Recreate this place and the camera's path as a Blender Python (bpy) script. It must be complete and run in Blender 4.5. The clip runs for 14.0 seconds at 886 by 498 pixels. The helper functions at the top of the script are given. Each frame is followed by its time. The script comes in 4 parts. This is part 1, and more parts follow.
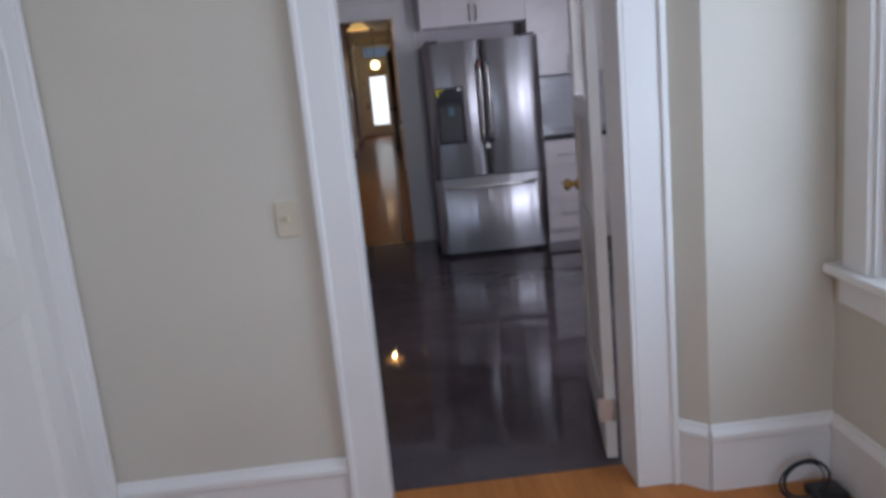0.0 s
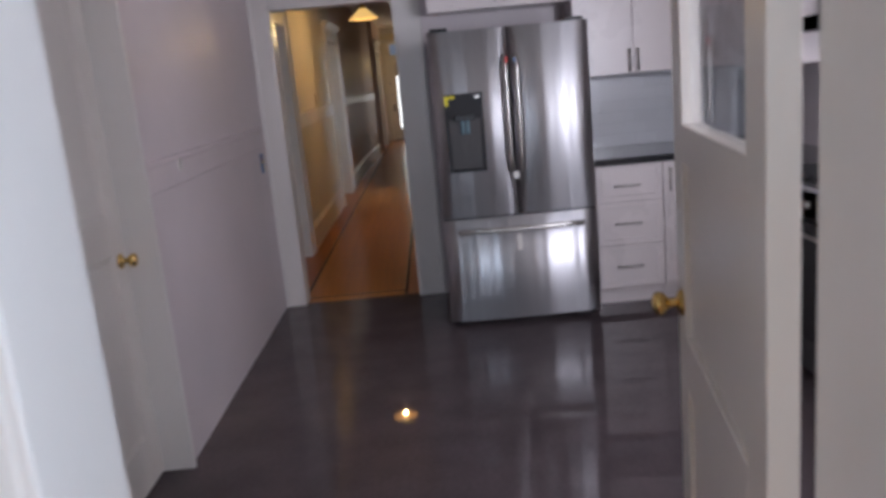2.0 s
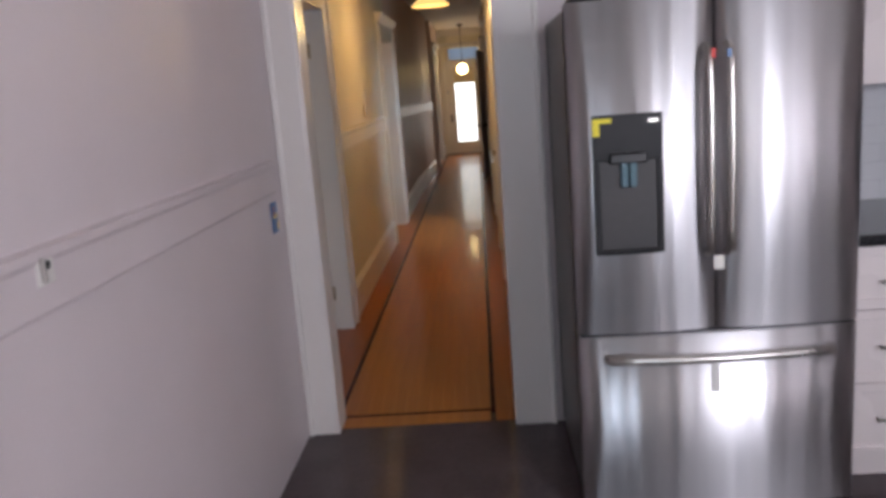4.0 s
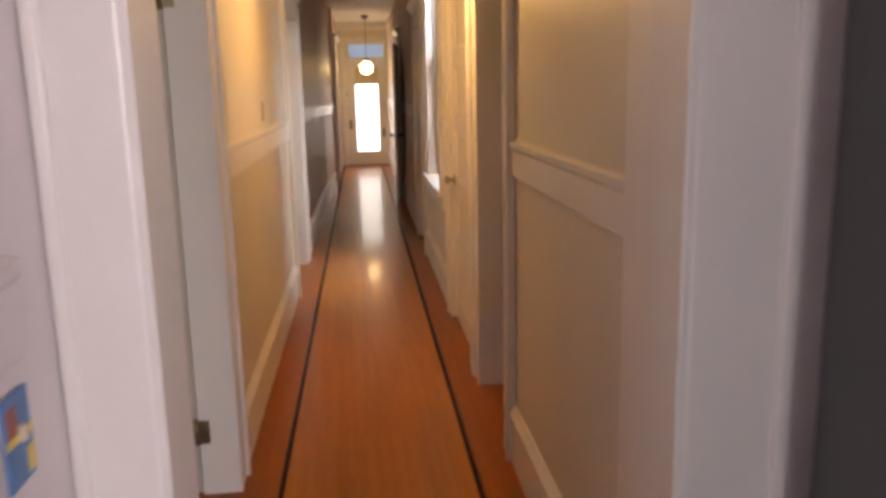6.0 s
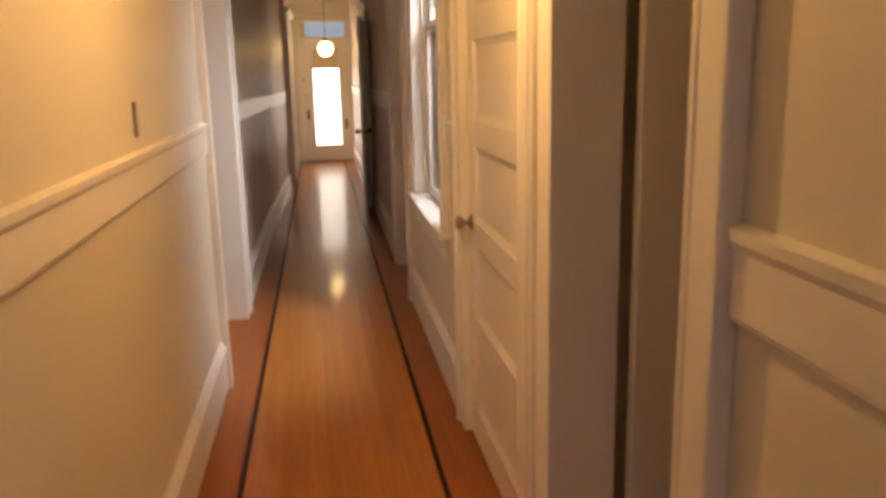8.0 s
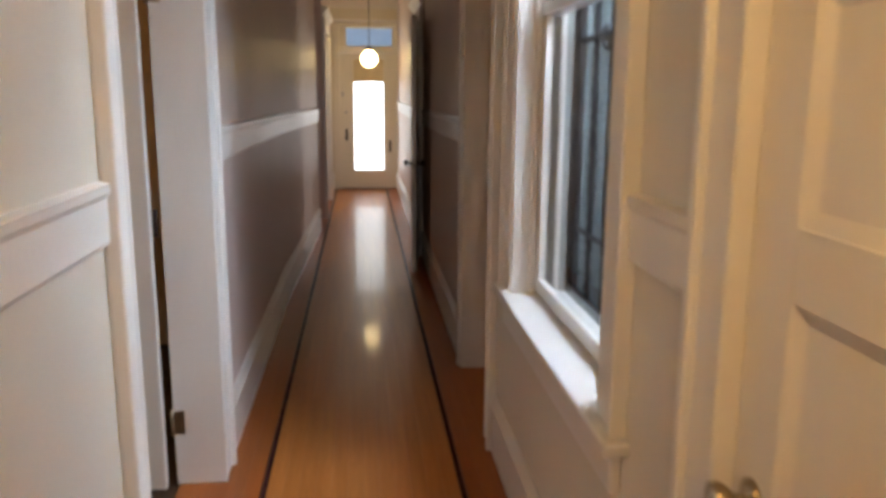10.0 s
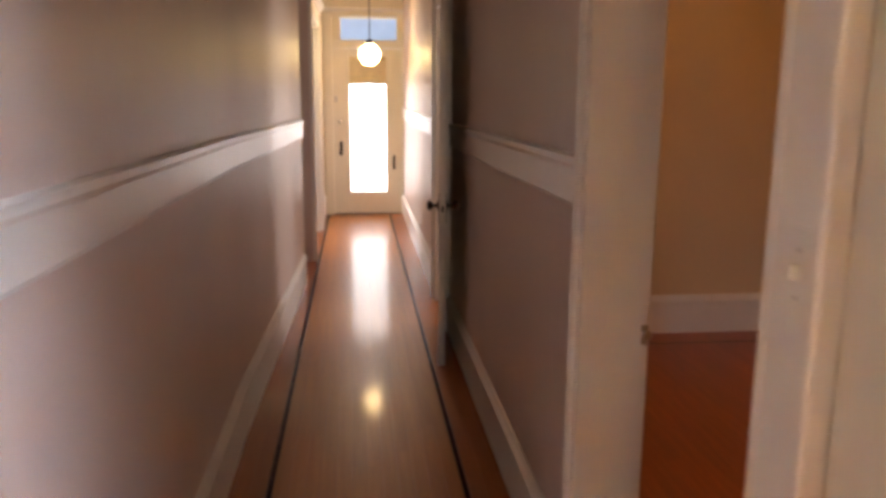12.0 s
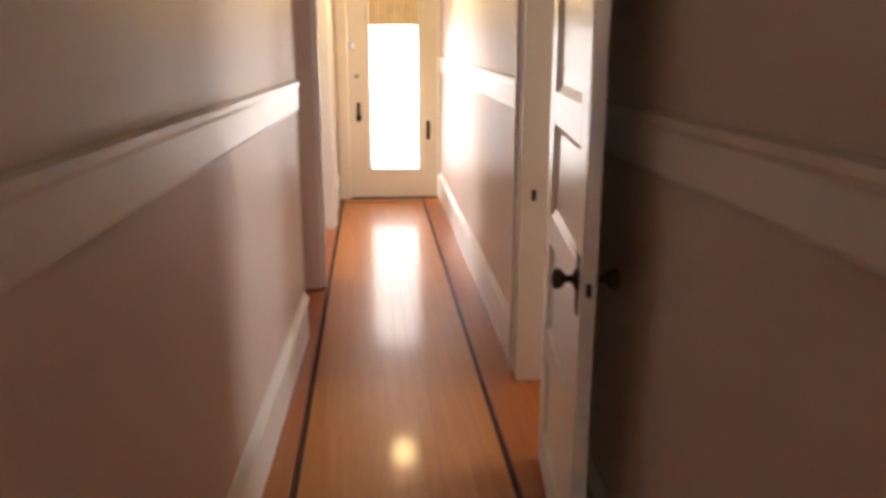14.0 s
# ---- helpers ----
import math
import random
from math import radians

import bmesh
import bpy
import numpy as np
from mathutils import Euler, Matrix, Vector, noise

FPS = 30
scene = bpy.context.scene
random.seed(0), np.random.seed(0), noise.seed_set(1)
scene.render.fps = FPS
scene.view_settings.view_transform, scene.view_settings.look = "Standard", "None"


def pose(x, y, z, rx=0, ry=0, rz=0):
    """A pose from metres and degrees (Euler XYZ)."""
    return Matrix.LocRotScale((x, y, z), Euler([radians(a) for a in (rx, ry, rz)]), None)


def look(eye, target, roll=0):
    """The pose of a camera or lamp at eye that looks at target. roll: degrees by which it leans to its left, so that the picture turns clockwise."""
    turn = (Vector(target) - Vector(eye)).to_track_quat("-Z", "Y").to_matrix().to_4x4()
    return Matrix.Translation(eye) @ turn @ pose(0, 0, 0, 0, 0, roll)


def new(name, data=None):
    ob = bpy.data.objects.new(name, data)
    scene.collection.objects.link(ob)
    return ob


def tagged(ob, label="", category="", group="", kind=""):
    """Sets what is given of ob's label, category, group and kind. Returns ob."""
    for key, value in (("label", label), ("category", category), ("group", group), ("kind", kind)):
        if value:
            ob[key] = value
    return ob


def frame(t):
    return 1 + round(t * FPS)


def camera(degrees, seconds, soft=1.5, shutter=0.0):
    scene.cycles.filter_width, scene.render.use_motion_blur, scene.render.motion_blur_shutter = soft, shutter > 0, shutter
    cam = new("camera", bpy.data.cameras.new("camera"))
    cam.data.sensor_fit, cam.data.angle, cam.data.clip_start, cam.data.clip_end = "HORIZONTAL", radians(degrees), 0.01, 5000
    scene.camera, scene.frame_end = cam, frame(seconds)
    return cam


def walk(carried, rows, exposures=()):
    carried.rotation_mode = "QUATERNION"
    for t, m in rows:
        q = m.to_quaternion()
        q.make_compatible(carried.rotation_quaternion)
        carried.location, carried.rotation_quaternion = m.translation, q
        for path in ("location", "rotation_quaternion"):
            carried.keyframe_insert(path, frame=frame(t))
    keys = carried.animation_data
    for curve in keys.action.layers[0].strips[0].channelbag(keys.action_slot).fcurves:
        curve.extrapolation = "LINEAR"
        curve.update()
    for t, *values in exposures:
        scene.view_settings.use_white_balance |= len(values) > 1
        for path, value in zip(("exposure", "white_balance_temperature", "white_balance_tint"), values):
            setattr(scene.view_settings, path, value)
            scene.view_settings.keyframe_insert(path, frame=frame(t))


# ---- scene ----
cam = camera(58.1, 14.0, soft=3.7, shutter=0.4)
PATH = [
    (0, (0.486, -0.3, 1.52), (0.58, 1.65, 1.089), -5.5),
    (0.5, (0.631, 0.014, 1.491), (0.687, 1.95, 0.992), -4.0),
    (1, (0.738, 0.462, 1.512), (0.759, 2.405, 1.038), -3.9),
    (1.5, (0.772, 0.988, 1.512), (0.682, 2.937, 1.071), -4.9),
    (2, (0.775, 1.532, 1.514), (0.775, 3.486, 1.087), -5.3),
    (2.5, (0.792, 2.046, 1.512), (0.812, 4.004, 1.108), -5.1),
    (3, (0.709, 2.58, 1.521), (0.61, 4.542, 1.146), -3.4),
    (3.5, (0.621, 3.096, 1.526), (0.478, 5.051, 1.129), -4.7),
    (6, (0.091, 5.825, 1.475), (0.283, 7.776, 1.079), -1.2),
    (6.5, (0.098, 6.405, 1.473), (0.307, 8.353, 1.073), -1.0),
    (7, (0.1, 6.885, 1.478), (0.373, 8.825, 1.074), -1.8),
    (9.5, (0.111, 9.24, 1.491), (0.373, 11.164, 1.008), -0.2),
    (10, (0.12, 9.796, 1.475), (0.319, 11.747, 1.082), 0.4),
    (10.5, (0.057, 10.297, 1.498), (0.234, 12.253, 1.119), 0.9),
    (11, (0.092, 10.903, 1.507), (0.315, 12.857, 1.142), -0.7),
    (11.5, (0.084, 11.435, 1.492), (0.28, 13.398, 1.16), -0.5),
    (12, (0.084, 11.994, 1.488), (0.296, 13.945, 1.101), 0.4),
    (12.5, (0.083, 12.57, 1.491), (0.274, 14.509, 1.039), 0.2),
    (13, (0.068, 13.163, 1.493), (0.258, 15.1, 1.035), -1.0),
    (13.5, (0.057, 13.751, 1.479), (0.249, 15.684, 1.003), -0.1),
    (14, (0.023, 14.366, 1.464), (0.193, 16.292, 0.952), 0.1),
]
EXPOSURES = [(0.0, -0.65, 5950, 11), (1.0, -0.48, 6100, 11), (2.0, -0.15, 6350, 11), (3.0, 0.34, 6500, 10), (3.7, 0.36, 6550, 10), (6.0, 1.15, 7500, 18), (7.0, 1.3, 9000, 22), (9.5, 0.9, 6300, 9), (11.0, 1.38, 6400, 14), (12.5, 2.05, 7000, 19), (14.0, 2.2, 6750, 14)]
walk(cam, [(t, look(eye, target, roll)) for t, eye, target, roll in PATH], EXPOSURES)

# ---- world and light ----
world = bpy.data.worlds.new("world")
scene.world = world
world.use_nodes = True
wn = world.node_tree
sky = wn.nodes.new("ShaderNodeTexSky")
sky.sky_type, sky.sun_disc = "NISHITA", False
sky.sun_elevation, sky.sun_rotation = radians(42), radians(294)
wn.links.new(sky.outputs[0], wn.nodes["Background"].inputs[0])
wn.nodes["Background"].inputs[1].default_value = 0.12


def area_lamp(name, m, w, h, watts, colour):
    d = bpy.data.lights.new(name, "AREA")
    d.shape, d.size, d.size_y, d.energy, d.color = "RECTANGLE", w, h, watts, colour
    ob = new(name, d)
    ob.matrix_world = m
    return ob


def point_lamp(name, p, watts, colour, r=0.04):
    d = bpy.data.lights.new(name, "POINT")
    d.energy, d.color, d.shadow_soft_size = watts, colour, r
    ob = new(name, d)
    ob.location = p
    return ob


sun_data = bpy.data.lights.new("sun", "SUN")
sun_data.energy, sun_data.angle, sun_data.color = 2.0, radians(0.5), (1.0, 0.95, 0.86)
sun = new("sun", sun_data)
sun.matrix_world = look((0, 0, 20), (9, -4, 8))

DAY = (0.70, 0.82, 1.0)
WARM = (1.0, 0.62, 0.24)
area_lamp("daylight_room_window", look((2.03, 1.2, 1.55), (0.0, 1.1, 1.2)), 1.3, 1.45, 45, DAY)
area_lamp("daylight_room_rear_window", look((0.75, -3.05, 1.5), (0.75, 0.0, 1.25)), 0.7, 1.7, 56, DAY)
# added daylight for the kitchen, from an unseen opening in the near wall
area_lamp("unseen_kitchen_daylight", look((2.50, 2.37, 1.62), (1.9, 6.0, 1.2)), 0.5, 1.2, 54, (0.86, 0.87, 1.0))
area_lamp("daylight_light_well", look((1.78, 11.75, 2.65), (-0.43, 11.85, 1.1)), 0.9, 1.4, 180, (0.72, 0.84, 0.97))
area_lamp("daylight_parlour_window", look((-3.3, 19.9, 1.5), (0.5, 19.9, 1.2)), 1.8, 1.8, 14, (1.0, 0.94, 0.84))
# added fill that lights the r4 jamb and leaf; its window is unseen
area_lamp("unseen_back_room_fill", look((2.9, 17.6, 1.6), (0.8, 17.5, 1.1)), 0.9, 1.3, 7, (1.0, 0.95, 0.82))
point_lamp("pendant_bulb_light", (0.20, 9.75, 2.07), 13, WARM, 0.012)
point_lamp("bedroom_bulb_light", (1.9, 14.9, 2.35), 3.3, (1.0, 0.52, 0.15))
point_lamp("side_room_bulb_light", (-1.7, 12.2, 2.3), 5, (1.0, 0.58, 0.22))

# ---- materials ----


def nodes_of(name):
    m = bpy.data.materials.new(name)
    m.use_nodes = True
    return m, m.node_tree, m.node_tree.nodes["Principled BSDF"]


def surface(name, c, rough=0.6, metal=0.0, vary=0.08, scale=3.0, bump=0.05, grain=60.0, stretch=(1, 1, 1), per_piece=0.0, coat=0.0, hue=None):
    """A paint, wood or metal: two scales of noise in colour and roughness, and a fine relief."""
    m, nt, b = nodes_of(name)
    n, l = nt.nodes, nt.links
    co = n.new("ShaderNodeTexCoord")
    mp = n.new("ShaderNodeMapping")
    mp.inputs["Scale"].default_value = stretch
    l.new(co.outputs["Object"], mp.inputs[0])
    big = n.new("ShaderNodeTexNoise")
    big.inputs["Scale"].default_value, big.inputs["Detail"].default_value = scale, 4
    fine = n.new("ShaderNodeTexNoise")
    fine.inputs["Scale"].default_value, fine.inputs["Detail"].default_value = grain, 3
    l.new(mp.outputs[0], big.inputs["Vector"])
    l.new(mp.outputs[0], fine.inputs["Vector"])
    ramp = n.new("ShaderNodeValToRGB")
    hue = hue or c
    ramp.color_ramp.elements[0].position, ramp.color_ramp.elements[1].position = 0.3, 0.7
    ramp.color_ramp.elements[0].color = (*[max(0, v * (1 - vary)) for v in c], 1)
    ramp.color_ramp.elements[1].color = (*[min(1, v * (1 + vary)) for v in hue], 1)
    l.new(big.outputs[0], ramp.inputs[0])
    last = ramp.outputs[0]
    mix = n.new("ShaderNodeMix")
    mix.data_type, mix.blend_type = "RGBA", "OVERLAY"
    mix.inputs[0].default_value = min(0.6, vary * 1.5)
    l.new(last, mix.inputs[6])
    l.new(fine.outputs[0], mix.inputs[7])
    last = mix.outputs[2]
    if per_piece:
        info = n.new("ShaderNodeObjectInfo")
        hs = n.new("ShaderNodeHueSaturation")
        mr = n.new("ShaderNodeMapRange")
        mr.inputs[3].default_value, mr.inputs[4].default_value = 1 - per_piece, 1 + per_piece
        l.new(info.outputs["Random"], mr.inputs[0])
        l.new(mr.outputs[0], hs.inputs["Value"])
        l.new(last, hs.inputs["Color"])
        last = hs.outputs[0]
    l.new(last, b.inputs["Base Color"])
    rr = n.new("ShaderNodeMapRange")
    rr.inputs[3].default_value, rr.inputs[4].default_value = max(0.02, rough * 0.85), min(1, rough * 1.15)
    l.new(big.outputs[0], rr.inputs[0])
    l.new(rr.outputs[0], b.inputs["Roughness"])
    b.inputs["Metallic"].default_value = metal
    b.inputs["Coat Weight"].default_value = coat
    b.inputs["Coat Roughness"].default_value = 0.1
    bp = n.new("ShaderNodeBump")
    bp.inputs["Strength"].default_value, bp.inputs["Distance"].default_value = bump, 0.004
    l.new(fine.outputs[0], bp.inputs["Height"])
    l.new(bp.outputs[0], b.inputs["Normal"])
    return m


def glow(name, c, strength):
    m, nt, b = nodes_of(name)
    b.inputs["Base Color"].default_value = (*c, 1)
    b.inputs["Emission Color"].default_value = (*c, 1)
    b.inputs["Emission Strength"].default_value = strength
    return m


def clear_glass(name, tint=(1, 1, 1), rough=0.0, thin=0.9):
    """A pane: mostly see-through, with a mirror gloss that grows at grazing angles."""
    m, nt, b = nodes_of(name)
    n, l = nt.nodes, nt.links
    tr = n.new("ShaderNodeBsdfTransparent")
    tr.inputs[0].default_value = (*tint, 1)
    gl = n.new("ShaderNodeBsdfGlossy")
    gl.inputs["Roughness"].default_value = rough
    lw = n.new("ShaderNodeLayerWeight")
    pw = n.new("ShaderNodeMath")
    pw.operation = "POWER"
    pw.inputs[1].default_value = 4.5
    l.new(lw.outputs["Facing"], pw.inputs[0])
    fr = n.new("ShaderNodeMapRange")
    fr.inputs[3].default_value, fr.inputs[4].default_value = 0.035, 0.8
    l.new(pw.outputs[0], fr.inputs[0])
    mx = n.new("ShaderNodeMixShader")
    l.new(fr.outputs[0], mx.inputs[0])
    l.new(tr.outputs[0], mx.inputs[1])
    l.new(gl.outputs[0], mx.inputs[2])
    l.new(mx.outputs[0], n["Material Output"].inputs[0])
    return m


ROOM_PAINT = surface("room_wall_paint", (0.63, 0.58, 0.49), 0.6, vary=0.04, scale=1.5, bump=0.15, grain=140)
KITCHEN_PAINT = surface("kitchen_wall_paint", (0.73, 0.66, 0.67), 0.42, vary=0.04, scale=1.8, bump=0.18, grain=120)
HALL_PAINT = surface("hall_wall_paint", (0.71, 0.585, 0.54), 0.45, vary=0.05, scale=1.6, bump=0.18, grain=130)
ORANGE_PAINT = surface("warm_room_wall_paint", (0.66, 0.50, 0.32), 0.6, vary=0.05, scale=1.5, bump=0.12, grain=120)
HALL_CREAM = surface("hall_cream_paint", (0.70, 0.65, 0.57), 0.42, vary=0.04, scale=1.6, bump=0.16, grain=130)
CEIL_PAINT = surface("ceiling_paint", (0.78, 0.74, 0.68), 0.7, vary=0.03, scale=2, bump=0.1, grain=90)
TRIM = surface("white_trim_paint", (0.80, 0.77, 0.74), 0.32, vary=0.035, scale=2.5, bump=0.12, grain=70, stretch=(1, 1, 0.4))
DOOR_PAINT = surface("white_door_paint", (0.78, 0.74, 0.69), 0.3, vary=0.035, scale=2.5, bump=0.12, grain=60, stretch=(1, 1, 0.3))
CREAM_DOOR = surface("cream_front_door_paint", (0.80, 0.75, 0.62), 0.35, vary=0.04, scale=2.5, bump=0.1)
CABINET = surface("white_cabinet_lacquer", (0.84, 0.77, 0.76), 0.28, vary=0.02, scale=2, bump=0.03)
STEEL = surface("brushed_stainless_steel", (0.55, 0.54, 0.555), 0.37, metal=1.0, vary=0.03, scale=4, bump=1.0, grain=1.05, stretch=(9, 0.0, 0.0))
for tex in STEEL.node_tree.nodes:
    if tex.type == "TEX_NOISE":
        tex.inputs["Detail"].default_value = 0.9
steel_bsdf = STEEL.node_tree.nodes["Principled BSDF"]
steel_bsdf.inputs["Anisotropic"].default_value = 1.0
steel_bsdf.inputs["Anisotropic Rotation"].default_value = 0.25
steel_tangent = STEEL.node_tree.nodes.new("ShaderNodeCombineXYZ")
steel_tangent.inputs[0].default_value = 1.0
STEEL.node_tree.links.new(steel_tangent.outputs[0], steel_bsdf.inputs["Tangent"])
DARK_STEEL = surface("fridge_side_grey", (0.10, 0.10, 0.105), 0.4, metal=0.3, vary=0.05)
CHROME = surface("satin_nickel", (0.55, 0.53, 0.50), 0.28, metal=1.0, vary=0.05)
BRASS = surface("polished_brass", (0.72, 0.50, 0.18), 0.22, metal=1.0, vary=0.08, scale=20)
BRONZE = surface("dark_bronze", (0.05, 0.035, 0.03), 0.35, metal=0.8, vary=0.15, scale=20)
NICKEL_OLD = surface("worn_brass_nickel", (0.42, 0.34, 0.24), 0.3, metal=1.0, vary=0.12, scale=25)
BLACK = surface("black_plastic", (0.015, 0.015, 0.017), 0.35, vary=0.1)
DARK_GREY = surface("dark_grey_panel", (0.028, 0.028, 0.03), 0.45, vary=0.08)
DARK_GREY.node_tree.nodes["Principled BSDF"].inputs["Specular IOR Level"].default_value = 0.2
COUNTER = surface("black_granite", (0.03, 0.03, 0.033), 0.12, vary=0.5, scale=90, bump=0.01, grain=200, coat=0.3)
SPLASH = surface("pale_splash_tile", (0.66, 0.67, 0.70), 0.15, vary=0.03, scale=4, bump=0.02, per_piece=0.03)
GROUT = surface("grout", (0.64, 0.65, 0.68), 0.8, vary=0.06)
KFLOOR = surface("dark_kitchen_floor", (0.098, 0.078, 0.083), 0.028, vary=0.13, scale=4, bump=0.006, grain=45)
OAK = surface("oak_strip", (0.46, 0.158, 0.031), 0.38, vary=0.10, scale=2, bump=0.015, grain=18, stretch=(9, 0.5, 1), per_piece=0.06, coat=0.26, hue=(0.49, 0.19, 0.046))
OAK_EDGE = surface("oak_border_strip", (0.37, 0.108, 0.024), 0.38, vary=0.12, scale=2, bump=0.015, grain=18, stretch=(9, 0.5, 1), per_piece=0.06, coat=0.26)
REDWOOD = surface("red_brown_floor_strip", (0.34, 0.085, 0.022), 0.3, vary=0.2, scale=3, bump=0.04, grain=40, stretch=(14, 0.7, 1), per_piece=0.1)
for waxed, gloss in ((OAK, 0.16), (OAK_EDGE, 0.16), (KFLOOR, 0.2)):
    waxed.node_tree.nodes["Principled BSDF"].inputs["Specular IOR Level"].default_value = gloss
INLAY = surface("dark_walnut_inlay", (0.06, 0.022, 0.022), 0.2, vary=0.3, scale=12)
INLAY.node_tree.nodes["Principled BSDF"].inputs["Specular IOR Level"].default_value = 0.1
SUBFLOOR = surface("dark_floor_joint", (0.06, 0.03, 0.015), 0.6)
IRON = surface("black_wrought_iron", (0.018, 0.018, 0.022), 0.5, vary=0.2, scale=20, bump=0.3)
MESHWIRE = surface("galvanised_mesh", (0.38, 0.43, 0.45), 0.6, metal=0.0, vary=0.1, scale=15)
STUCCO = surface("grey_light_well_wall", (0.19, 0.215, 0.215), 0.9, vary=0.15, scale=1.2, bump=0.4, grain=40)
IVORY = surface("ivory_plastic", (0.62, 0.54, 0.40), 0.4, vary=0.03)
WHITE_PLASTIC = surface("white_plastic", (0.78, 0.76, 0.72), 0.35, vary=0.02)
CURTAIN = surface("gathered_sheer_curtain", (0.72, 0.62, 0.40), 0.85, vary=0.12, scale=6, bump=0.1)
GLASS = clear_glass("window_glass")
DOOR_GLASS = clear_glass("door_glass", (0.95, 0.96, 0.97), 0.02)
GLOBE = glow("lit_opal_globe", (1.0, 0.74, 0.33), 11.0)
BULB = glow("lit_bulb", (1.0, 0.72, 0.30), 4.0)
SHADE_GLASS = glow("lit_amber_shade", (1.0, 0.62, 0.20), 0.9)
SHADE_GLASS.node_tree.nodes["Principled BSDF"].inputs["Base Color"].default_value = (0.14, 0.08, 0.03, 1)
PAINTED = {k: surface("plate_" + k, c, 0.4, vary=0.15, scale=40) for k, c in dict(blue=(0.07, 0.19, 0.42), gold=(0.75, 0.55, 0.12), rust=(0.35, 0.10, 0.06)).items()}
YELLOW = surface("yellow_label", (0.85, 0.72, 0.03), 0.5)
RED = surface("red_tag", (0.65, 0.04, 0.03), 0.5)
GREY_FELT = surface("grey_fabric", (0.07, 0.065, 0.07), 0.9)

# ---- builders ----


def boxes(*bs, bevel=0.0, seg=1):
    """A bmesh of boxes (x0, y0, z0, x1, y1, z1)."""
    bm = bmesh.new()
    for x0, y0, z0, x1, y1, z1 in bs:
        vs = [bm.verts.new(p) for p in ((x0, y0, z0), (x1, y0, z0), (x1, y1, z0), (x0, y1, z0), (x0, y0, z1), (x1, y0, z1), (x1, y1, z1), (x0, y1, z1))]
        for f in ((0, 3, 2, 1), (4, 5, 6, 7), (0, 1, 5, 4), (1, 2, 6, 5), (2, 3, 7, 6), (3, 0, 4, 7)):
            bm.faces.new([vs[i] for i in f])
    bmesh.ops.recalc_face_normals(bm, faces=bm.faces)
    if bevel:
        bmesh.ops.bevel(bm, geom=bm.edges[:], offset=bevel, segments=seg, affect="EDGES", profile=0.5)
    return bm


def lathe(profile, steps=20, m=None):
    """A turned shape from (radius, height) pairs about z."""
    bm = bmesh.new()
    rings = []
    for r, h in profile:
        rings.append([bm.verts.new((r * math.cos(2 * math.pi * i / steps), r * math.sin(2 * math.pi * i / steps), h)) for i in range(steps)])
    for a, b in zip(rings, rings[1:]):
        for i in range(steps):
            bm.faces.new((a[i], a[(i + 1) % steps], b[(i + 1) % steps], b[i]))
    bm.faces.new(rings[0][::-1])
    bm.faces.new(rings[-1])
    for f in bm.faces:
        f.smooth = True
    if m is not None:
        bmesh.ops.transform(bm, matrix=m, verts=bm.verts)
    return bm


def prism(profile, a, b, axis):
    """A profile of (out, z) pairs drawn along an axis from a to b; 'out' is measured along the other ground axis."""
    bm = bmesh.new()
    ends = []
    for s in (a, b):
        ends.append([bm.verts.new((o, s, z) if axis == "y" else (s, o, z)) for o, z in profile])
    k = len(profile)
    for i in range(k):
        bm.faces.new((ends[0][i], ends[0][(i + 1) % k], ends[1][(i + 1) % k], ends[1][i]))
    bm.faces.new(ends[0])
    bm.faces.new(ends[1][::-1])
    bmesh.ops.recalc_face_normals(bm, faces=bm.faces)
    return bm


def tube(points, r, steps=8):
    """A round bar through a run of points."""
    bm = bmesh.new()
    rings = []
    pts = [Vector(p) for p in points]
    for i, p in enumerate(pts):
        d = (pts[min(i + 1, len(pts) - 1)] - pts[max(i - 1, 0)]).normalized()
        u = d.orthogonal().normalized() if i == 0 else (u - d * u.dot(d)).normalized()
        v = d.cross(u)
        rings.append([bm.verts.new(p + r * (math.cos(2 * math.pi * k / steps) * u + math.sin(2 * math.pi * k / steps) * v)) for k in range(steps)])
    for a, b in zip(rings, rings[1:]):
        for k in range(steps):
            bm.faces.new((a[k], a[(k + 1) % steps], b[(k + 1) % steps], b[k]))
    bm.faces.new(rings[0][::-1])
    bm.faces.new(rings[-1])
    for f in bm.faces:
        f.smooth = True
    return bm


def merged(*bms):
    out = bmesh.new()
    for b in bms:
        me = bpy.data.meshes.new("tmp")
        b.to_mesh(me)
        b.free()
        out.from_mesh(me)
        bpy.data.meshes.remove(me)
    return out


def mesh_of(name, bm, material):
    me = bpy.data.meshes.new(name)
    bm.to_mesh(me)
    bm.free()
    me.materials.append(material)
    return me


def root_place(ob):
    p = Vector((0, 0, 0))
    while ob is not None:
        p += ob.location
        ob = ob.parent
    return p


def part(name, bm, material, parent, label=""):
    """A mesh under a thing; the bmesh is in the parent's own frame."""
    ob = new(name, mesh_of(name, bm, material))
    ob.parent = parent
    if label:
        ob["label"] = label
    return ob


def wpart(name, bm, material, parent, label=""):
    """The same, with the bmesh in world metres, for things that are not turned."""
    bmesh.ops.translate(bm, vec=-root_place(parent), verts=bm.verts)
    return part(name, bm, material, parent, label)


def thing(name, place, label, category, group="", kind=""):
    ob = new(name)
    ob.empty_display_size = 0.1
    ob.location = place
    return tagged(ob, label, category, group, kind)


def solid(name, bm, material, label, category, group="", kind="structure"):
    ob = new(name, mesh_of(name, bm, material))
    return tagged(ob, label, category, group, kind)


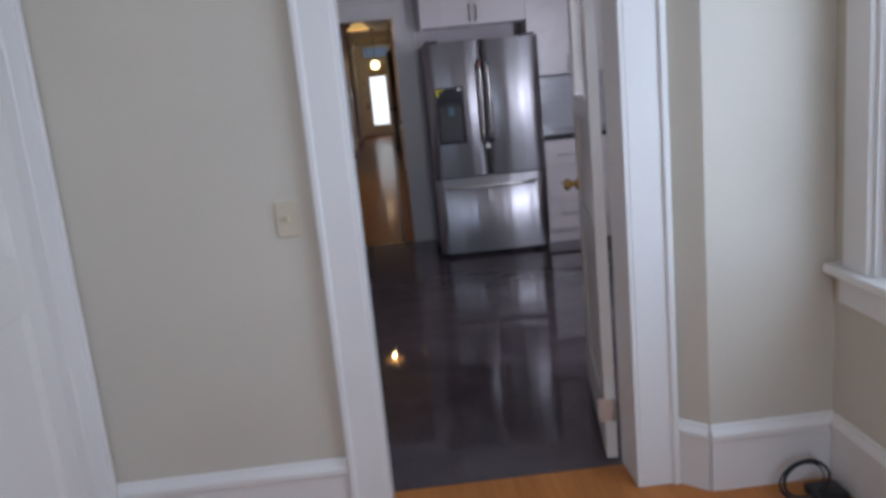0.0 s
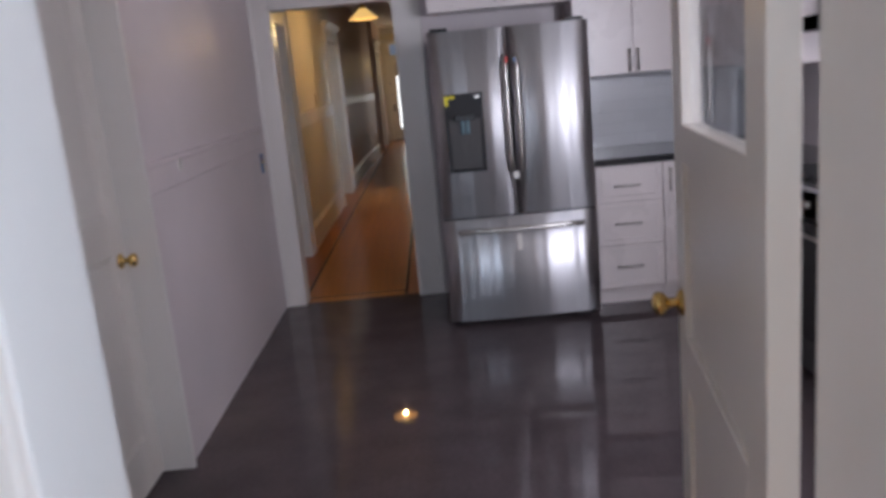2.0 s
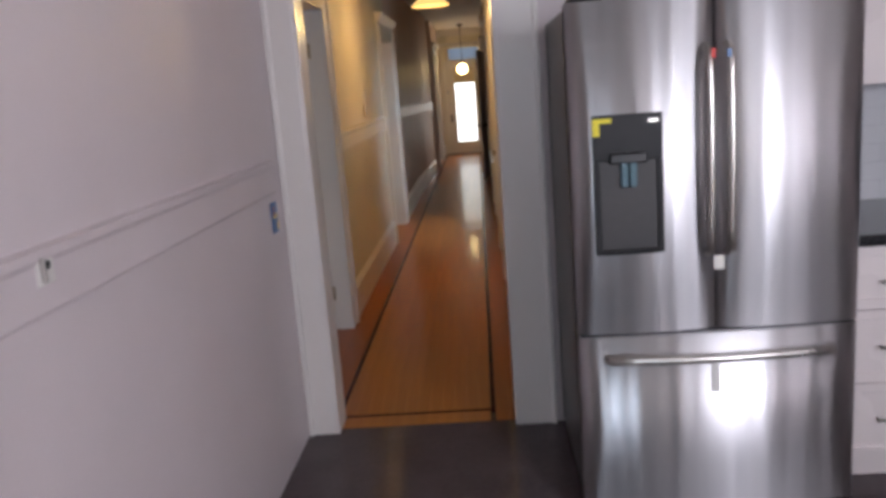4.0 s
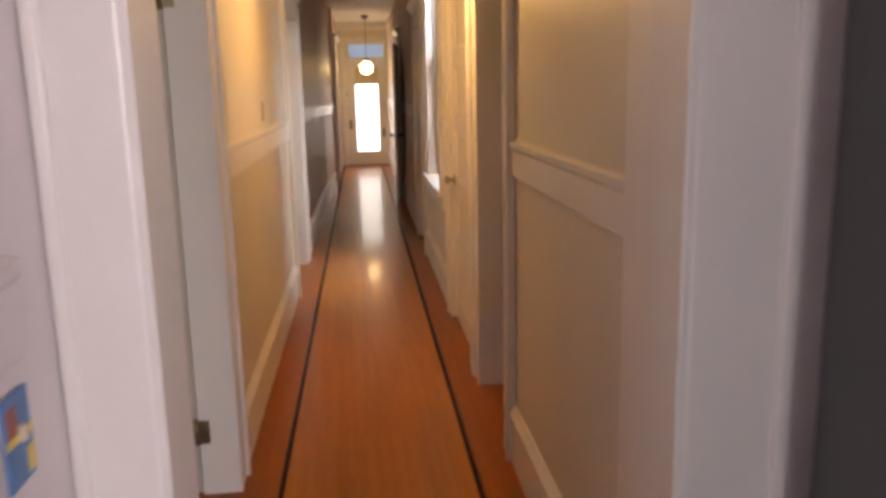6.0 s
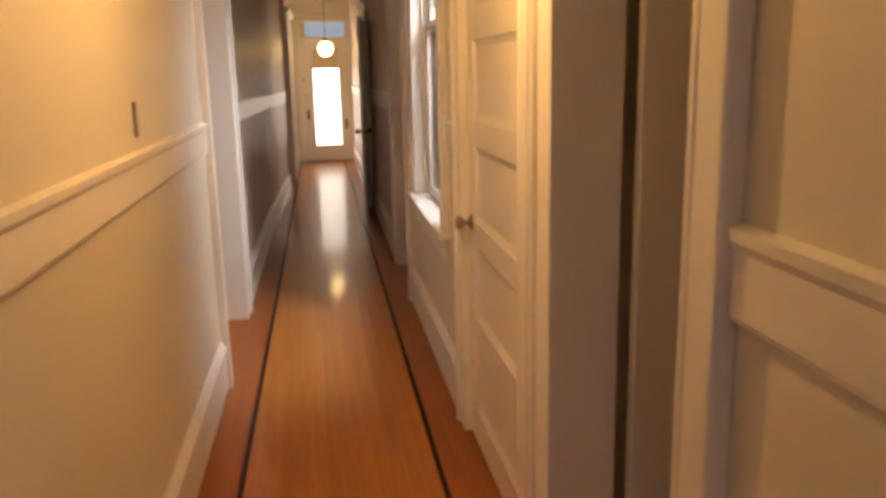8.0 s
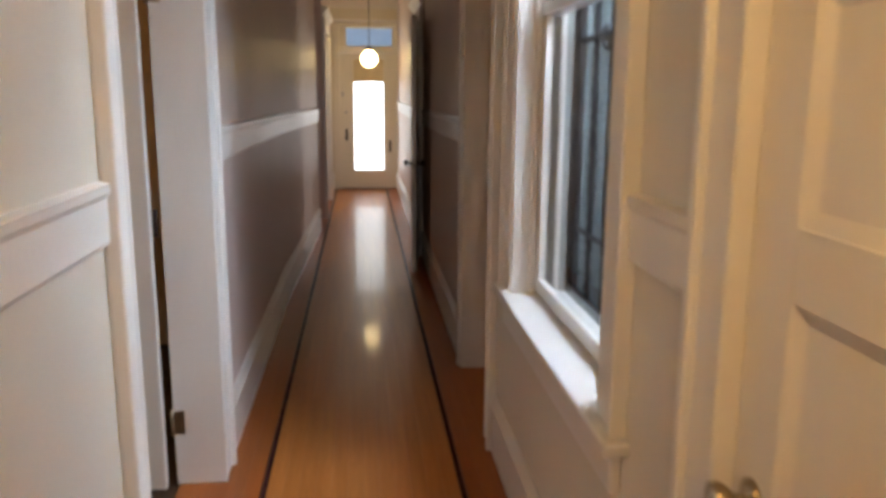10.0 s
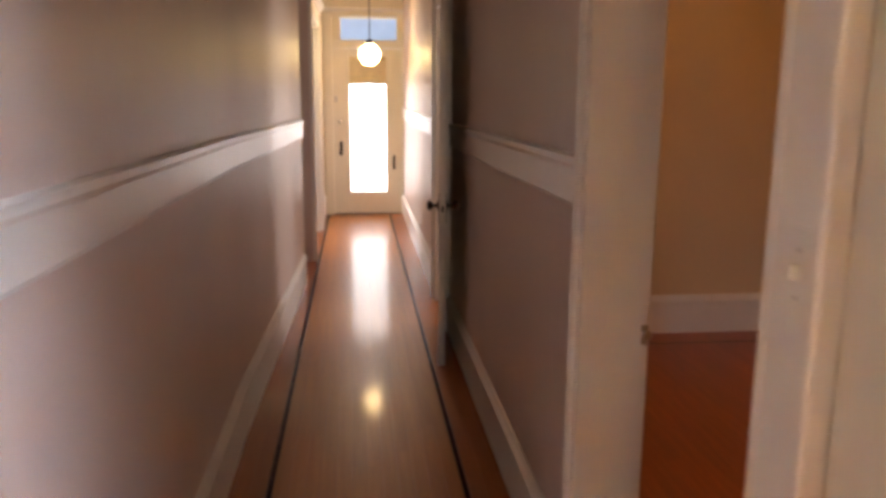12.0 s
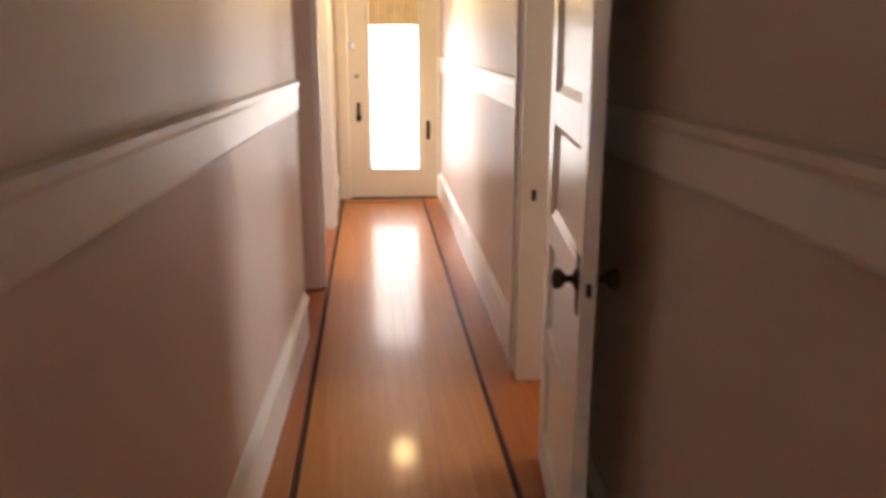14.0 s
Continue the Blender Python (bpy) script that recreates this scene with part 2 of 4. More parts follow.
def wall_along_y(x0, x1, y0, y1, h, holes=()):
    bs, y = [], y0
    for a, b, lo, hi in sorted(holes):
        if a > y:
            bs.append((x0, y, 0, x1, a, h))
        if lo > 0:
            bs.append((x0, a, 0, x1, b, lo))
        if hi < h:
            bs.append((x0, a, hi, x1, b, h))
        y = b
    if y < y1:
        bs.append((x0, y, 0, x1, y1, h))
    return boxes(*bs)


def wall_along_x(y0, y1, x0, x1, h, holes=()):
    bs, x = [], x0
    for a, b, lo, hi in sorted(holes):
        if a > x:
            bs.append((x, y0, 0, a, y1, h))
        if lo > 0:
            bs.append((a, y0, 0, b, y1, lo))
        if hi < h:
            bs.append((a, y0, hi, b, y1, h))
        x = b
    if x < x1:
        bs.append((x, y0, 0, x1, y1, h))
    return boxes(*bs)


BASE_PROFILE = [(0, 0), (0.017, 0), (0.017, 0.185), (0.026, 0.192), (0.026, 0.212), (0.012, 0.232), (0.006, 0.245), (0, 0.245)]
RAIL_PROFILE = [(0, 1.145), (0.012, 1.145), (0.016, 1.155), (0.016, 1.245), (0.023, 1.258), (0.024, 1.276), (0, 1.281)]

RAIL_FRONT = [(o, z + 0.021) for o, z in RAIL_PROFILE]


def skewed(bm, y0, slope):
    """Lean the far end of a straight run sideways: the hall narrows towards the front."""
    for v in bm.verts:
        v.co.x += max(0.0, v.co.y - y0) * slope
    return bm


def tilted(bm, y0, z0, y1, z1):
    """Sag a straight run: raise its near end by z0 and its far end by z1."""
    for v in bm.verts:
        v.co.z += z0 + (z1 - z0) * (v.co.y - y0) / (y1 - y0)
    return bm


def run_along(profile, face, out, a, b, axis):
    return prism([(face + out * o, z) for o, z in profile], a, b, axis)


def knob_shape(r=0.026, reach=0.062):
    """A round knob on a rose, along z from the face."""
    return lathe([(0.03, 0), (0.03, 0.005), (0.022, 0.011), (0.011, 0.015), (0.0095, reach - 0.036), (r * 0.72, reach - 0.03), (r, reach - 0.016), (r * 0.9, reach - 0.005), (r * 0.45, reach)], 18)


def panel_leaf(parent, w, h, material, panels, t=0.036, stile=0.115):
    """A panelled leaf: x along its width from the hinge, y its thickness (front at y = 0), z up. panels: (x0, x1, z0, z1) fields."""
    xs = sorted({p[0] for p in panels} | {p[1] for p in panels})
    bs = [(0, 0, 0, xs[0], t, h), (xs[-1], 0, 0, w, t, h)]
    rows = sorted({(p[2], p[3]) for p in panels})
    z = 0
    for lo, hi in rows:
        bs.append((xs[0], 0, z, xs[-1], t, lo))
        z = hi
    bs.append((xs[0], 0, z, xs[-1], t, h))
    body = part("leaf_frame", boxes(*bs, bevel=0.002), material, parent)
    for x0, x1, z0, z1 in panels:
        bm = bmesh.new()
        for s, y_out, y_in in ((1, 0.004, 0.013), (-1, t - 0.004, t - 0.013)):
            e = 0.022
            o = [bm.verts.new(p) for p in ((x0, y_out, z0), (x1, y_out, z0), (x1, y_out, z1), (x0, y_out, z1))]
            i = [bm.verts.new(p) for p in ((x0 + e, y_in, z0 + e), (x1 - e, y_in, z0 + e), (x1 - e, y_in, z1 - e), (x0 + e, y_in, z1 - e))]
            for k in range(4):
                q = (o[k], o[(k + 1) % 4], i[(k + 1) % 4], i[k])
                bm.faces.new(q if s > 0 else q[::-1])
            bm.faces.new(i if s > 0 else i[::-1])
        part("door_panel", bm, material, parent)
    return body


def five_panel(w, h=2.05, stile=0.115):
    return [(stile, w - stile, 0.145 + 0.385 * k, 0.43 + 0.385 * k) for k in range(5)]


def leaf_knobs(parent, x, z, t, material, label):
    for s, y in ((-1, 0), (1, t)):
        k = part("door_knob", lathe([(0.03, 0), (0.03, 0.005), (0.02, 0.011), (0.0105, 0.015), (0.0095, 0.03), (0.019, 0.036), (0.027, 0.048), (0.025, 0.06), (0.012, 0.066)], 18, pose(x, y, z, 90 if s < 0 else -90, 0, 0)), material, parent, label)


def hinge_part(parent, x, y, z, material):
    return part("hinge", merged(boxes((x - 0.002, y - 0.03, z - 0.045, x + 0.002, y + 0.03, z + 0.045)), lathe([(0.006, z - 0.048), (0.007, z - 0.045), (0.007, z + 0.045), (0.006, z + 0.048)], 10, pose(x, y - 0.03, 0))), material, parent)

# ---- the large structure ----
H = 2.74
HL, HR = -0.43, 0.655          # the hall's wall faces
LEFT_DOORS = [(7.85, 8.67), (11.64, 12.69)]
RIGHT_DOORS = [(8.86, 9.615), (9.90, 10.87), (12.98, 13.88), (16.90, 17.60)]
DOOR_H = 2.06
WIN = (11.42, 12.52, 0.745, 2.36)

solid("ceiling", boxes((-3.7, -3.4, H, 3.4, 10.85, H + 0.16), (-3.7, 10.85, H, 0.85, 12.95, H + 0.16), (1.98, 10.85, H, 3.4, 12.95, H + 0.16), (-3.7, 12.95, H, 3.4, 21.93, H + 0.16)), CEIL_PAINT, "plain off-white plastered ceiling over all the rooms", "ceiling")
# the second, raised hole is an added opening for the kitchen's daylight lamp
solid("wall_room_front", merged(wall_along_x(2.29, 2.45, -0.8, 3.1, H, [(0.33, 1.245, 0, 2.08), (2.14, 2.86, 1.02, 2.22)])), ROOM_PAINT, "cream painted wall with the open kitchen doorway", "wall")
solid("wall_room_pier", prism([(1.40, 0), (1.90, 0), (1.90, H), (1.40, H)], 2.285, 2.29, "y"), ROOM_PAINT, "cream wall strip behind the corner pier", "wall")


def pier_mesh():
    bm = bmesh.new()
    plan = [(1.385, 2.29), (1.47, 2.205), (1.91, 2.205), (1.91, 2.284), (1.392, 2.284)]
    lo = [bm.verts.new((x, y, 0)) for x, y in plan]
    hi = [bm.verts.new((x, y, H)) for x, y in plan]
    for i in range(5):
        bm.faces.new((lo[i], lo[(i + 1) % 5], hi[(i + 1) % 5], hi[i]))
    bm.faces.new(lo[::-1])
    bm.faces.new(hi)
    bmesh.ops.recalc_face_normals(bm, faces=bm.faces)
    return bm


solid("wall_corner_pier", pier_mesh(), ROOM_PAINT, "cream painted corner pier with a chamfered edge", "wall")
solid("wall_room_right", wall_along_y(1.91, 2.07, -3.2, 2.29, H, [(0.45, 2.0, 0.775, 2.35)]), ROOM_PAINT, "cream painted wall below and beside the window", "wall")
solid("wall_room_left", wall_along_y(-0.78, -0.62, -3.2, 2.29, H, [(1.33, 2.16, 0, 2.06)]), ROOM_PAINT, "cream painted wall with a white door", "wall")
solid("wall_room_rear", wall_along_x(-3.2, -3.04, -0.62, 1.91, H, [(-0.2, 1.4, 0.8, 2.3)]), ROOM_PAINT, "cream painted rear wall with a window", "wall")
solid("wall_kitchen_left", wall_along_y(-0.52, -0.365, 2.45, 7.02, H, [(3.83, 4.64, 0, 2.06)]), KITCHEN_PAINT, "white painted kitchen wall with an old dado rail", "wall")
solid("wall_kitchen_right", wall_along_y(2.95, 3.10, 2.45, 7.02, H ), KITCHEN_PAINT, "white painted kitchen wall behind the counter", "wall")
solid("wall_kitchen_far", wall_along_x(7.02, 7.15, -0.6, 3.1, H, [(-0.24, 0.60, 0, 2.04)]), KITCHEN_PAINT, "white painted wall with the doorway to the hall", "wall")
solid("wall_hall_left_rear", wall_along_y(HL - 0.15, HL, 7.15, 12.30, H, [(*LEFT_DOORS[0], 0, DOOR_H), (LEFT_DOORS[1][0], 12.30, 0, DOOR_H)]), HALL_CREAM, "cream painted hall wall near the kitchen", "wall")
SKEW = 0.033
solid("wall_hall_left", merged(wall_along_y(HL - 0.15, HL, 12.30, 15.30, H, [(12.30, LEFT_DOORS[1][1], 0, DOOR_H)]), skewed(wall_along_y(HL - 0.15, HL, 15.30, 18.20, H), 15.30, SKEW), boxes((-0.66, 18.0, 0, -0.60, 19.02, H))), HALL_PAINT, "taupe painted hall wall past the side door", "wall")
solid("wall_hall_left_front", wall_along_y(HL - 0.15, -0.31, 19.00, 21.77, H, [(19.22, 20.57, 0, 2.15)]), HALL_PAINT, "taupe hall wall round the wide parlour opening", "wall")
solid("wall_hall_right_rear", wall_along_y(HR, HR + 0.145, 7.15, 13.40, H, [(a, b, 0, DOOR_H) for a, b in RIGHT_DOORS[:2]] + [WIN, (12.98, 13.40, 0, DOOR_H)]), HALL_CREAM, "cream painted hall wall with doors and a window", "wall")
solid("wall_hall_right", wall_along_y(HR, HR + 0.145, 13.40, 21.77, H, [(13.40, 13.88, 0, DOOR_H), (*RIGHT_DOORS[3], 0, DOOR_H)]), HALL_PAINT, "taupe painted hall wall with a folded-back door", "wall")
solid("trim_board", boxes((HR - 0.022, 7.185, 0, HR, 7.44, 2.2), bevel=0.005, seg=2), TRIM, "wide white painted board beside the kitchen doorway", "trim")
solid("wall_front", boxes((-3.6, 21.77, 0, -0.19, 21.93, H), (0.63, 21.77, 0, 3.3, 21.93, H), (-0.19, 21.77, 2.345, 0.63, 21.93, H), (-0.19, 21.77, 2.02, 0.63, 21.93, 2.07), (-0.19, 21.77, 2.07, -0.10, 21.93, 2.345), (0.59, 21.77, 2.07, 0.63, 21.93, 2.345)), surface("front_wall_paint", (0.74, 0.68, 0.54), 0.5, vary=0.04, bump=0.12), "cream painted end wall round the front door", "wall")
solid("wall_outer_left", wall_along_y(-3.6, -3.45, 7.0, 21.77, H, [(18.95, 20.85, 0.6, 2.45)]), ROOM_PAINT, "plain outer wall of the side rooms", "wall")
# the hole is an assumed opening, added for the back room's fill lamp
solid("wall_outer_right", wall_along_y(2.95, 3.10, 7.15, 21.77, H, [(17.1, 18.1, 0.9, 2.3)]), ORANGE_PAINT, "warm beige outer wall of the bedroom", "wall")
solid("wall_partitions_left", boxes((-3.45, 10.2, 0, -0.58, 10.3, H), (-3.45, 14.4, 0, -0.58, 14.5, H), (-3.45, 17.4, 0, -0.58, 17.5, H), (-1.7, 7.15, 0, -1.6, 10.2, H)), ORANGE_PAINT, "beige partitions between the side rooms", "wall")
solid("wall_partitions_right", boxes((0.80, 9.70, 0, 2.95, 9.80, H), (1.8, 7.15, 0, 1.9, 9.70, H), (0.80, 12.955, 0, 0.88, 12.975, H), (0.80, 16.68, 0, 2.95, 16.80, H), (0.80, 19.3, 0, 2.95, 19.4, H)), ORANGE_PAINT, "warm beige bedroom walls", "wall")
solid("wall_light_well", boxes((0.80, 10.75, 0, 2.1, 10.85, 3.2), (0.80, 12.885, 0, 2.1, 12.95, 3.2), (1.90, 10.85, 0, 2.1, 12.885, 3.2), (0.80, 10.85, 2.75, 0.85, 12.885, 3.2)), STUCCO, "grey rendered wall of the light well", "wall")
solid("floor_light_well", boxes((0.80, 10.85, -0.1, 1.90, 12.885, 0.55)), STUCCO, "grey concrete floor of the light well", "floor")
solid("ground", boxes((-60, 22.2, -0.5, 60, 90, -0.4), (-60, -60, -0.5, -4.2, 22.2, -0.4), (3.6, -60, -0.5, 60, 22.2, -0.4), (-4.2, -60, -0.5, 3.6, -3.4, -0.4)), surface("asphalt", (0.06, 0.06, 0.06), 0.9, vary=0.2), "grey asphalt ground outside the house", "ground")
solid("floor_kitchen", boxes((-0.6, 2.452, -0.1, 3.1, 7.06, 0.0)), KFLOOR, "dark polished kitchen floor with a glossy sheen", "floor")
solid("floor_base", boxes((-0.8, -3.2, -0.14, 2.1, 2.45, -0.012), (-0.62, 7.06, -0.14, 0.82, 21.95, -0.012), (-3.5, 7.15, -0.14, -0.62, 21.8, -0.004), (0.82, 7.15, -0.14, 3.0, 10.85, -0.004), (0.82, 12.95, -0.14, 3.0, 21.8, -0.012)), SUBFLOOR, "dark sub-floor under the strip flooring", "floor")


def doorway_y(face, out, depth, y0, y1, h, near, far, label, name="trim", head=True):
    """The lining and casings of a doorway in a wall along y. out: the side of the hall (+1: x grows into it)."""
    p = 0.025
    room = face - out * depth
    t = thing(name, (face, (y0 + y1) / 2, 0), label, "door frame", "hall doorways", "structure")
    xa, xb = sorted((face + out * p, room - out * 0.012))
    wpart("jamb", boxes((xa, y0 - 0.001, 0, xb, y0 + 0.02, h), bevel=0.003), TRIM, t)
    wpart("jamb", boxes((xa, y1 - 0.02, 0, xb, y1 + 0.001, h), bevel=0.003), TRIM, t)
    wpart("head_jamb", boxes((xa, y0, h - 0.02, xb, y1, h)), TRIM, t)
    ca, cb = sorted((face, face + out * (p - 0.003)))
    da, db = sorted((face, face + out * (p + 0.012)))
    for s, w, y in ((-1, near, y0 + 0.004), (1, far, y1 - 0.004)):
        if w:
            a, b = sorted((y, y + s * w))
            wpart("casing", boxes((ca, a, 0, cb, b, h + 0.10), bevel=0.005, seg=2), TRIM, t)
            e, f = sorted((y + s * (w - 0.022), y + s * (w + 0.006)))
            wpart("back_band", boxes((da, e, 0, db, f, h + 0.10), bevel=0.006, seg=2), TRIM, t)
    wpart("head_casing", boxes((ca, y0 + 0.005, h + 0.002, cb, y1 - 0.005, h + 0.10), bevel=0.002), TRIM, t)
    wpart("frieze", boxes((ca, y0 - near, h + 0.101, cb, y1 + far, h + 0.13), bevel=0.002), TRIM, t)
    wpart("crown", run_along([(0, h + 0.13), (0.035, h + 0.13), (0.045, h + 0.15), (0.075, h + 0.185), (0.08, h + 0.205), (0, h + 0.215)], face, out, y0 - near - 0.04, y1 + far + 0.04, "y"), TRIM, t)
    return t


W5 = "white painted door frame with a crowned head casing"
frame_l1 = doorway_y(HL, 1, 0.108, *LEFT_DOORS[0], DOOR_H, 0.11, 0.13, W5)
frame_l2 = doorway_y(HL, 1, 0.15, *LEFT_DOORS[1], DOOR_H, 0.11, 0.14, W5)
frame_l5 = doorway_y(-0.31, 1, 0.27, 19.22, 20.57, 2.15, 0.2, 0.13, "white painted frame of the wide parlour opening")
frame_r1 = doorway_y(HR, -1, 0.145, *RIGHT_DOORS[0], DOOR_H, 0.11, 0.13, W5)
frame_r2 = doorway_y(HR, -1, 0.145, *RIGHT_DOORS[1], DOOR_H, 0.13, 0.10, W5)
frame_r3 = doorway_y(HR, -1, 0.145, *RIGHT_DOORS[2], DOOR_H, 0.13, 0.05, W5)
frame_r4 = doorway_y(HR, -1, 0.145, *RIGHT_DOORS[3], DOOR_H, 0.10, 0.12, W5)
frame_k = doorway_y(-0.365, 1, 0.155, 3.83, 4.64, DOOR_H, 0.12, 0.0, "white painted frame of the kitchen side door")
for fr, x, y, z in ((frame_l1, -0.53, 8.648, 0.25), (frame_l1, -0.53, 8.648, 1.80), (frame_l2, -0.572, 12.668, 0.25), (frame_l2, -0.572, 12.668, 1.80), (frame_r1, 0.78, 9.593, 0.25), (frame_r1, 0.78, 9.593, 1.80)):
    wpart("hinge", merged(boxes((x - 0.022, y - 0.002, z - 0.045, x + 0.022, y + 0.004, z + 0.045)), lathe([(0.007, z - 0.05), (0.007, z + 0.05)], 10, pose(x - (0.024 if x < 0 else -0.024), y, 0))), NICKEL_OLD, fr, "worn metal butt hinge")
wpart("hinge", lathe([(0.006, 0.955), (0.009, 0.96), (0.009, 1.05), (0.006, 1.055)], 10, pose(-0.606, 12.655, 0)), BRONZE, frame_l2, "dark metal hinge barrel")
wpart("strike_plate", merged(boxes((0.79, 13.857, 0.865, 0.808, 13.861, 0.915)), lathe([(0.004, 0), (0.012, 0.002), (0.014, 0.008), (0.009, 0.014)], 14, pose(0.803, 13.861, 0.89, 90, 0, 0))), NICKEL_OLD, frame_r3, "worn metal strike plate")
wpart("strike_plate", boxes((0.676, 17.572, 0.81, 0.694, 17.581, 0.855)), BRONZE, frame_r4, "dark metal strike plate")


def doorway_x(y, out, depth, x0, x1, h, left, right, label):
    """The lining and casings of a doorway in a wall along x; casings on the side that 'out' points to."""
    t = thing("trim", ((x0 + x1) / 2, y, 0), label, "door frame", "cross doorways", "structure")
    a, b = sorted((y + out * 0.02, y - out * (depth + 0.02)))
    wpart("jamb", boxes((x0 - 0.001, a, 0, x0 + 0.018, b, h), bevel=0.003), TRIM, t)
    wpart("jamb", boxes((x1 - 0.018, a, 0, x1 + 0.001, b, h), bevel=0.003), TRIM, t)
    wpart("head_jamb", boxes((x0, a, h - 0.018, x1, b, h)), TRIM, t)
    for face, o in ((y, out), (y - out * depth, -out)):
        c, d = sorted((face, face + o * 0.022))
        e, f = sorted((face, face + o * 0.034))
        for s, w, x in ((-1, left, x0 + 0.004), (1, right, x1 - 0.004)):
            p, q = sorted((x, x + s * w))
            wpart("casing", boxes((p, c, 0, q, d, h + 0.12), bevel=0.005, seg=2), TRIM, t)
            p, q = sorted((x + s * (w - 0.02), x + s * (w + 0.004)))
            wpart("back_band", boxes((p, e, 0, q, f, h + 0.12), bevel=0.006, seg=2), TRIM, t)
        wpart("head_casing", boxes((x0 + 0.005, c, h + 0.002, x1 - 0.005, d, h + 0.12), bevel=0.002), TRIM, t)
        wpart("frieze", boxes((x0 - left, c, h + 0.121, x1 + right, d, h + 0.16), bevel=0.003), TRIM, t)
    return t


doorway_x(2.29, -1, 0.16, 0.33, 1.245, 2.08, 0.122, 0.135, "white painted frame of the doorway into the kitchen")
doorway_x(7.02, -1, 0.13, -0.24, 0.60, 2.04, 0.123, 0.17, "white painted frame of the doorway into the hall")

# dado rails and baseboards, one run at a time


def rail_runs(face, out, runs, axis, material, label, group):
    for a, b in runs:
        solid("dado_rail", run_along(RAIL_PROFILE, face, out, a, b, axis), material, label, "dado rail", group)


def base_runs(face, out, runs, axis, label, group):
    for a, b in runs:
        solid("baseboard", run_along(BASE_PROFILE, face, out, a, b, axis), TRIM, label, "baseboard", group)


HB, HD = "white painted tall moulded baseboard along the hall", "white painted dado rail on the taupe wall"
left_runs = [(8.805, 11.525), (12.835, 15.30)]
right_runs = [(7.445, 8.745), (10.98, 11.29)]
rail_runs(HL, 1, left_runs[:1], "y", TRIM, HD, "hall dado")
solid("dado_rail", tilted(merged(run_along(RAIL_FRONT, HL, 1, 12.835, 15.30, "y"), skewed(run_along(RAIL_FRONT, HL, 1, 15.30, 18.19, "y"), 15.30, SKEW)), 12.835, 0.032, 18.19, -0.03), TRIM, HD, "dado rail", "hall dado")
for a, b, za, zb in ((13.935, 16.79, 0.03, 0.0), (17.73, 21.76, 0.0, 0.0)):
    solid("dado_rail", tilted(run_along(RAIL_FRONT, HR, -1, a, b, "y"), a, za, b, zb), TRIM, HD, "dado rail", "hall dado")
solid("baseboard", skewed(run_along(BASE_PROFILE, HL, 1, 15.30, 18.19, "y"), 15.30, SKEW), TRIM, HB, "baseboard", "hall baseboards")
solid("trim_corner", boxes((HL - 0.05 + SKEW * 2.9, 18.19, 0, HL + 0.006 + SKEW * 2.9, 18.215, 2.2), bevel=0.005, seg=2), TRIM, "white painted corner bead at the end of the hall wall", "trim")
solid("floor_alcove", boxes((-0.60, 18.0, -0.03, HL + 0.01, 19.0, -0.001)), OAK_EDGE, "oak floor in the shallow recess beside the parlour", "floor")
rail_runs(HR, -1, right_runs, "y", TRIM, HD, "hall dado")
base_runs(HL, 1, left_runs, "y", HB, "hall baseboards")
base_runs(HR, -1, [(7.445, 8.745), (9.749, 9.765), (10.98, 12.845), (13.935, 16.79), (17.73, 21.76)], "y", HB, "hall baseboards")
base_runs(-0.31, 1, [(20.71, 21.765)], "y", HB, "hall baseboards")
rail_runs(-0.365, 1, [(4.66, 6.855)], "y", KITCHEN_PAINT, "painted-over dado rail on the white kitchen wall", "kitchen dado")
base_runs(2.29, -1, [(-0.61, 0.213)], "x", "tall white moulded baseboard in the cream room", "room baseboards")
base_runs(2.205, -1, [(1.47, 1.91)], "x", "tall white moulded baseboard in the cream room", "room baseboards")
base_runs(1.91, -1, [(-3.0, 2.18)], "y", "tall white moulded baseboard in the cream room", "room baseboards")
base_runs(16.68, -1, [(0.80, 2.95)], "x", "white moulded baseboard in the bedroom", "bedroom baseboards")
base_runs(2.95, -1, [(12.98, 16.65)], "y", "white moulded baseboard in the bedroom", "bedroom baseboards")


def chamfer_base():
    bm = run_along(BASE_PROFILE, 0, -1, 0, 0.121, "x")
    bmesh.ops.transform(bm, matrix=pose(1.385, 2.29, 0, 0, 0, -45), verts=bm.verts)
    return bm


solid("baseboard", chamfer_base(), TRIM, "white moulded baseboard round the chamfered pier", "baseboard", "room baseboards")
solid("cornice", prism([(21.77, 2.60), (21.755, 2.60), (21.74, 2.64), (21.70, 2.70), (21.69, 2.738), (21.77, 2.738)], -0.31, 0.655, "x"), CEIL_PAINT, "plain cream cornice above the front door", "cornice")
solid("picture_rail", prism([(21.77, 2.40), (21.745, 2.41), (21.745, 2.44), (21.77, 2.45)], -0.31, 0.655, "x"), TRIM, "cream moulding above the transom window", "moulding")

# ---- doors ----


def leaf_thing(m, w, h, panels, material, label, group="", knob=None, t=0.036):
    d = new("door")
    d.matrix_basis = m
    tagged(d, label, "door", group)
    panel_leaf(d, w, h, material, panels, t)
    if knob:
        leaf_knobs(d, knob[0], knob[1], t, knob[2], knob[3])
    return d


# closed five-panel door in the hall's right wall
r2 = leaf_thing(pose(0.664, 10.848, 0.008, 0, 0, -90), 0.926, 2.03, five_panel(0.926), DOOR_PAINT, "closed white five-panel door with a worn round knob", "hall doors", (0.062, 0.90, NICKEL_OLD, "worn brass round knob"))
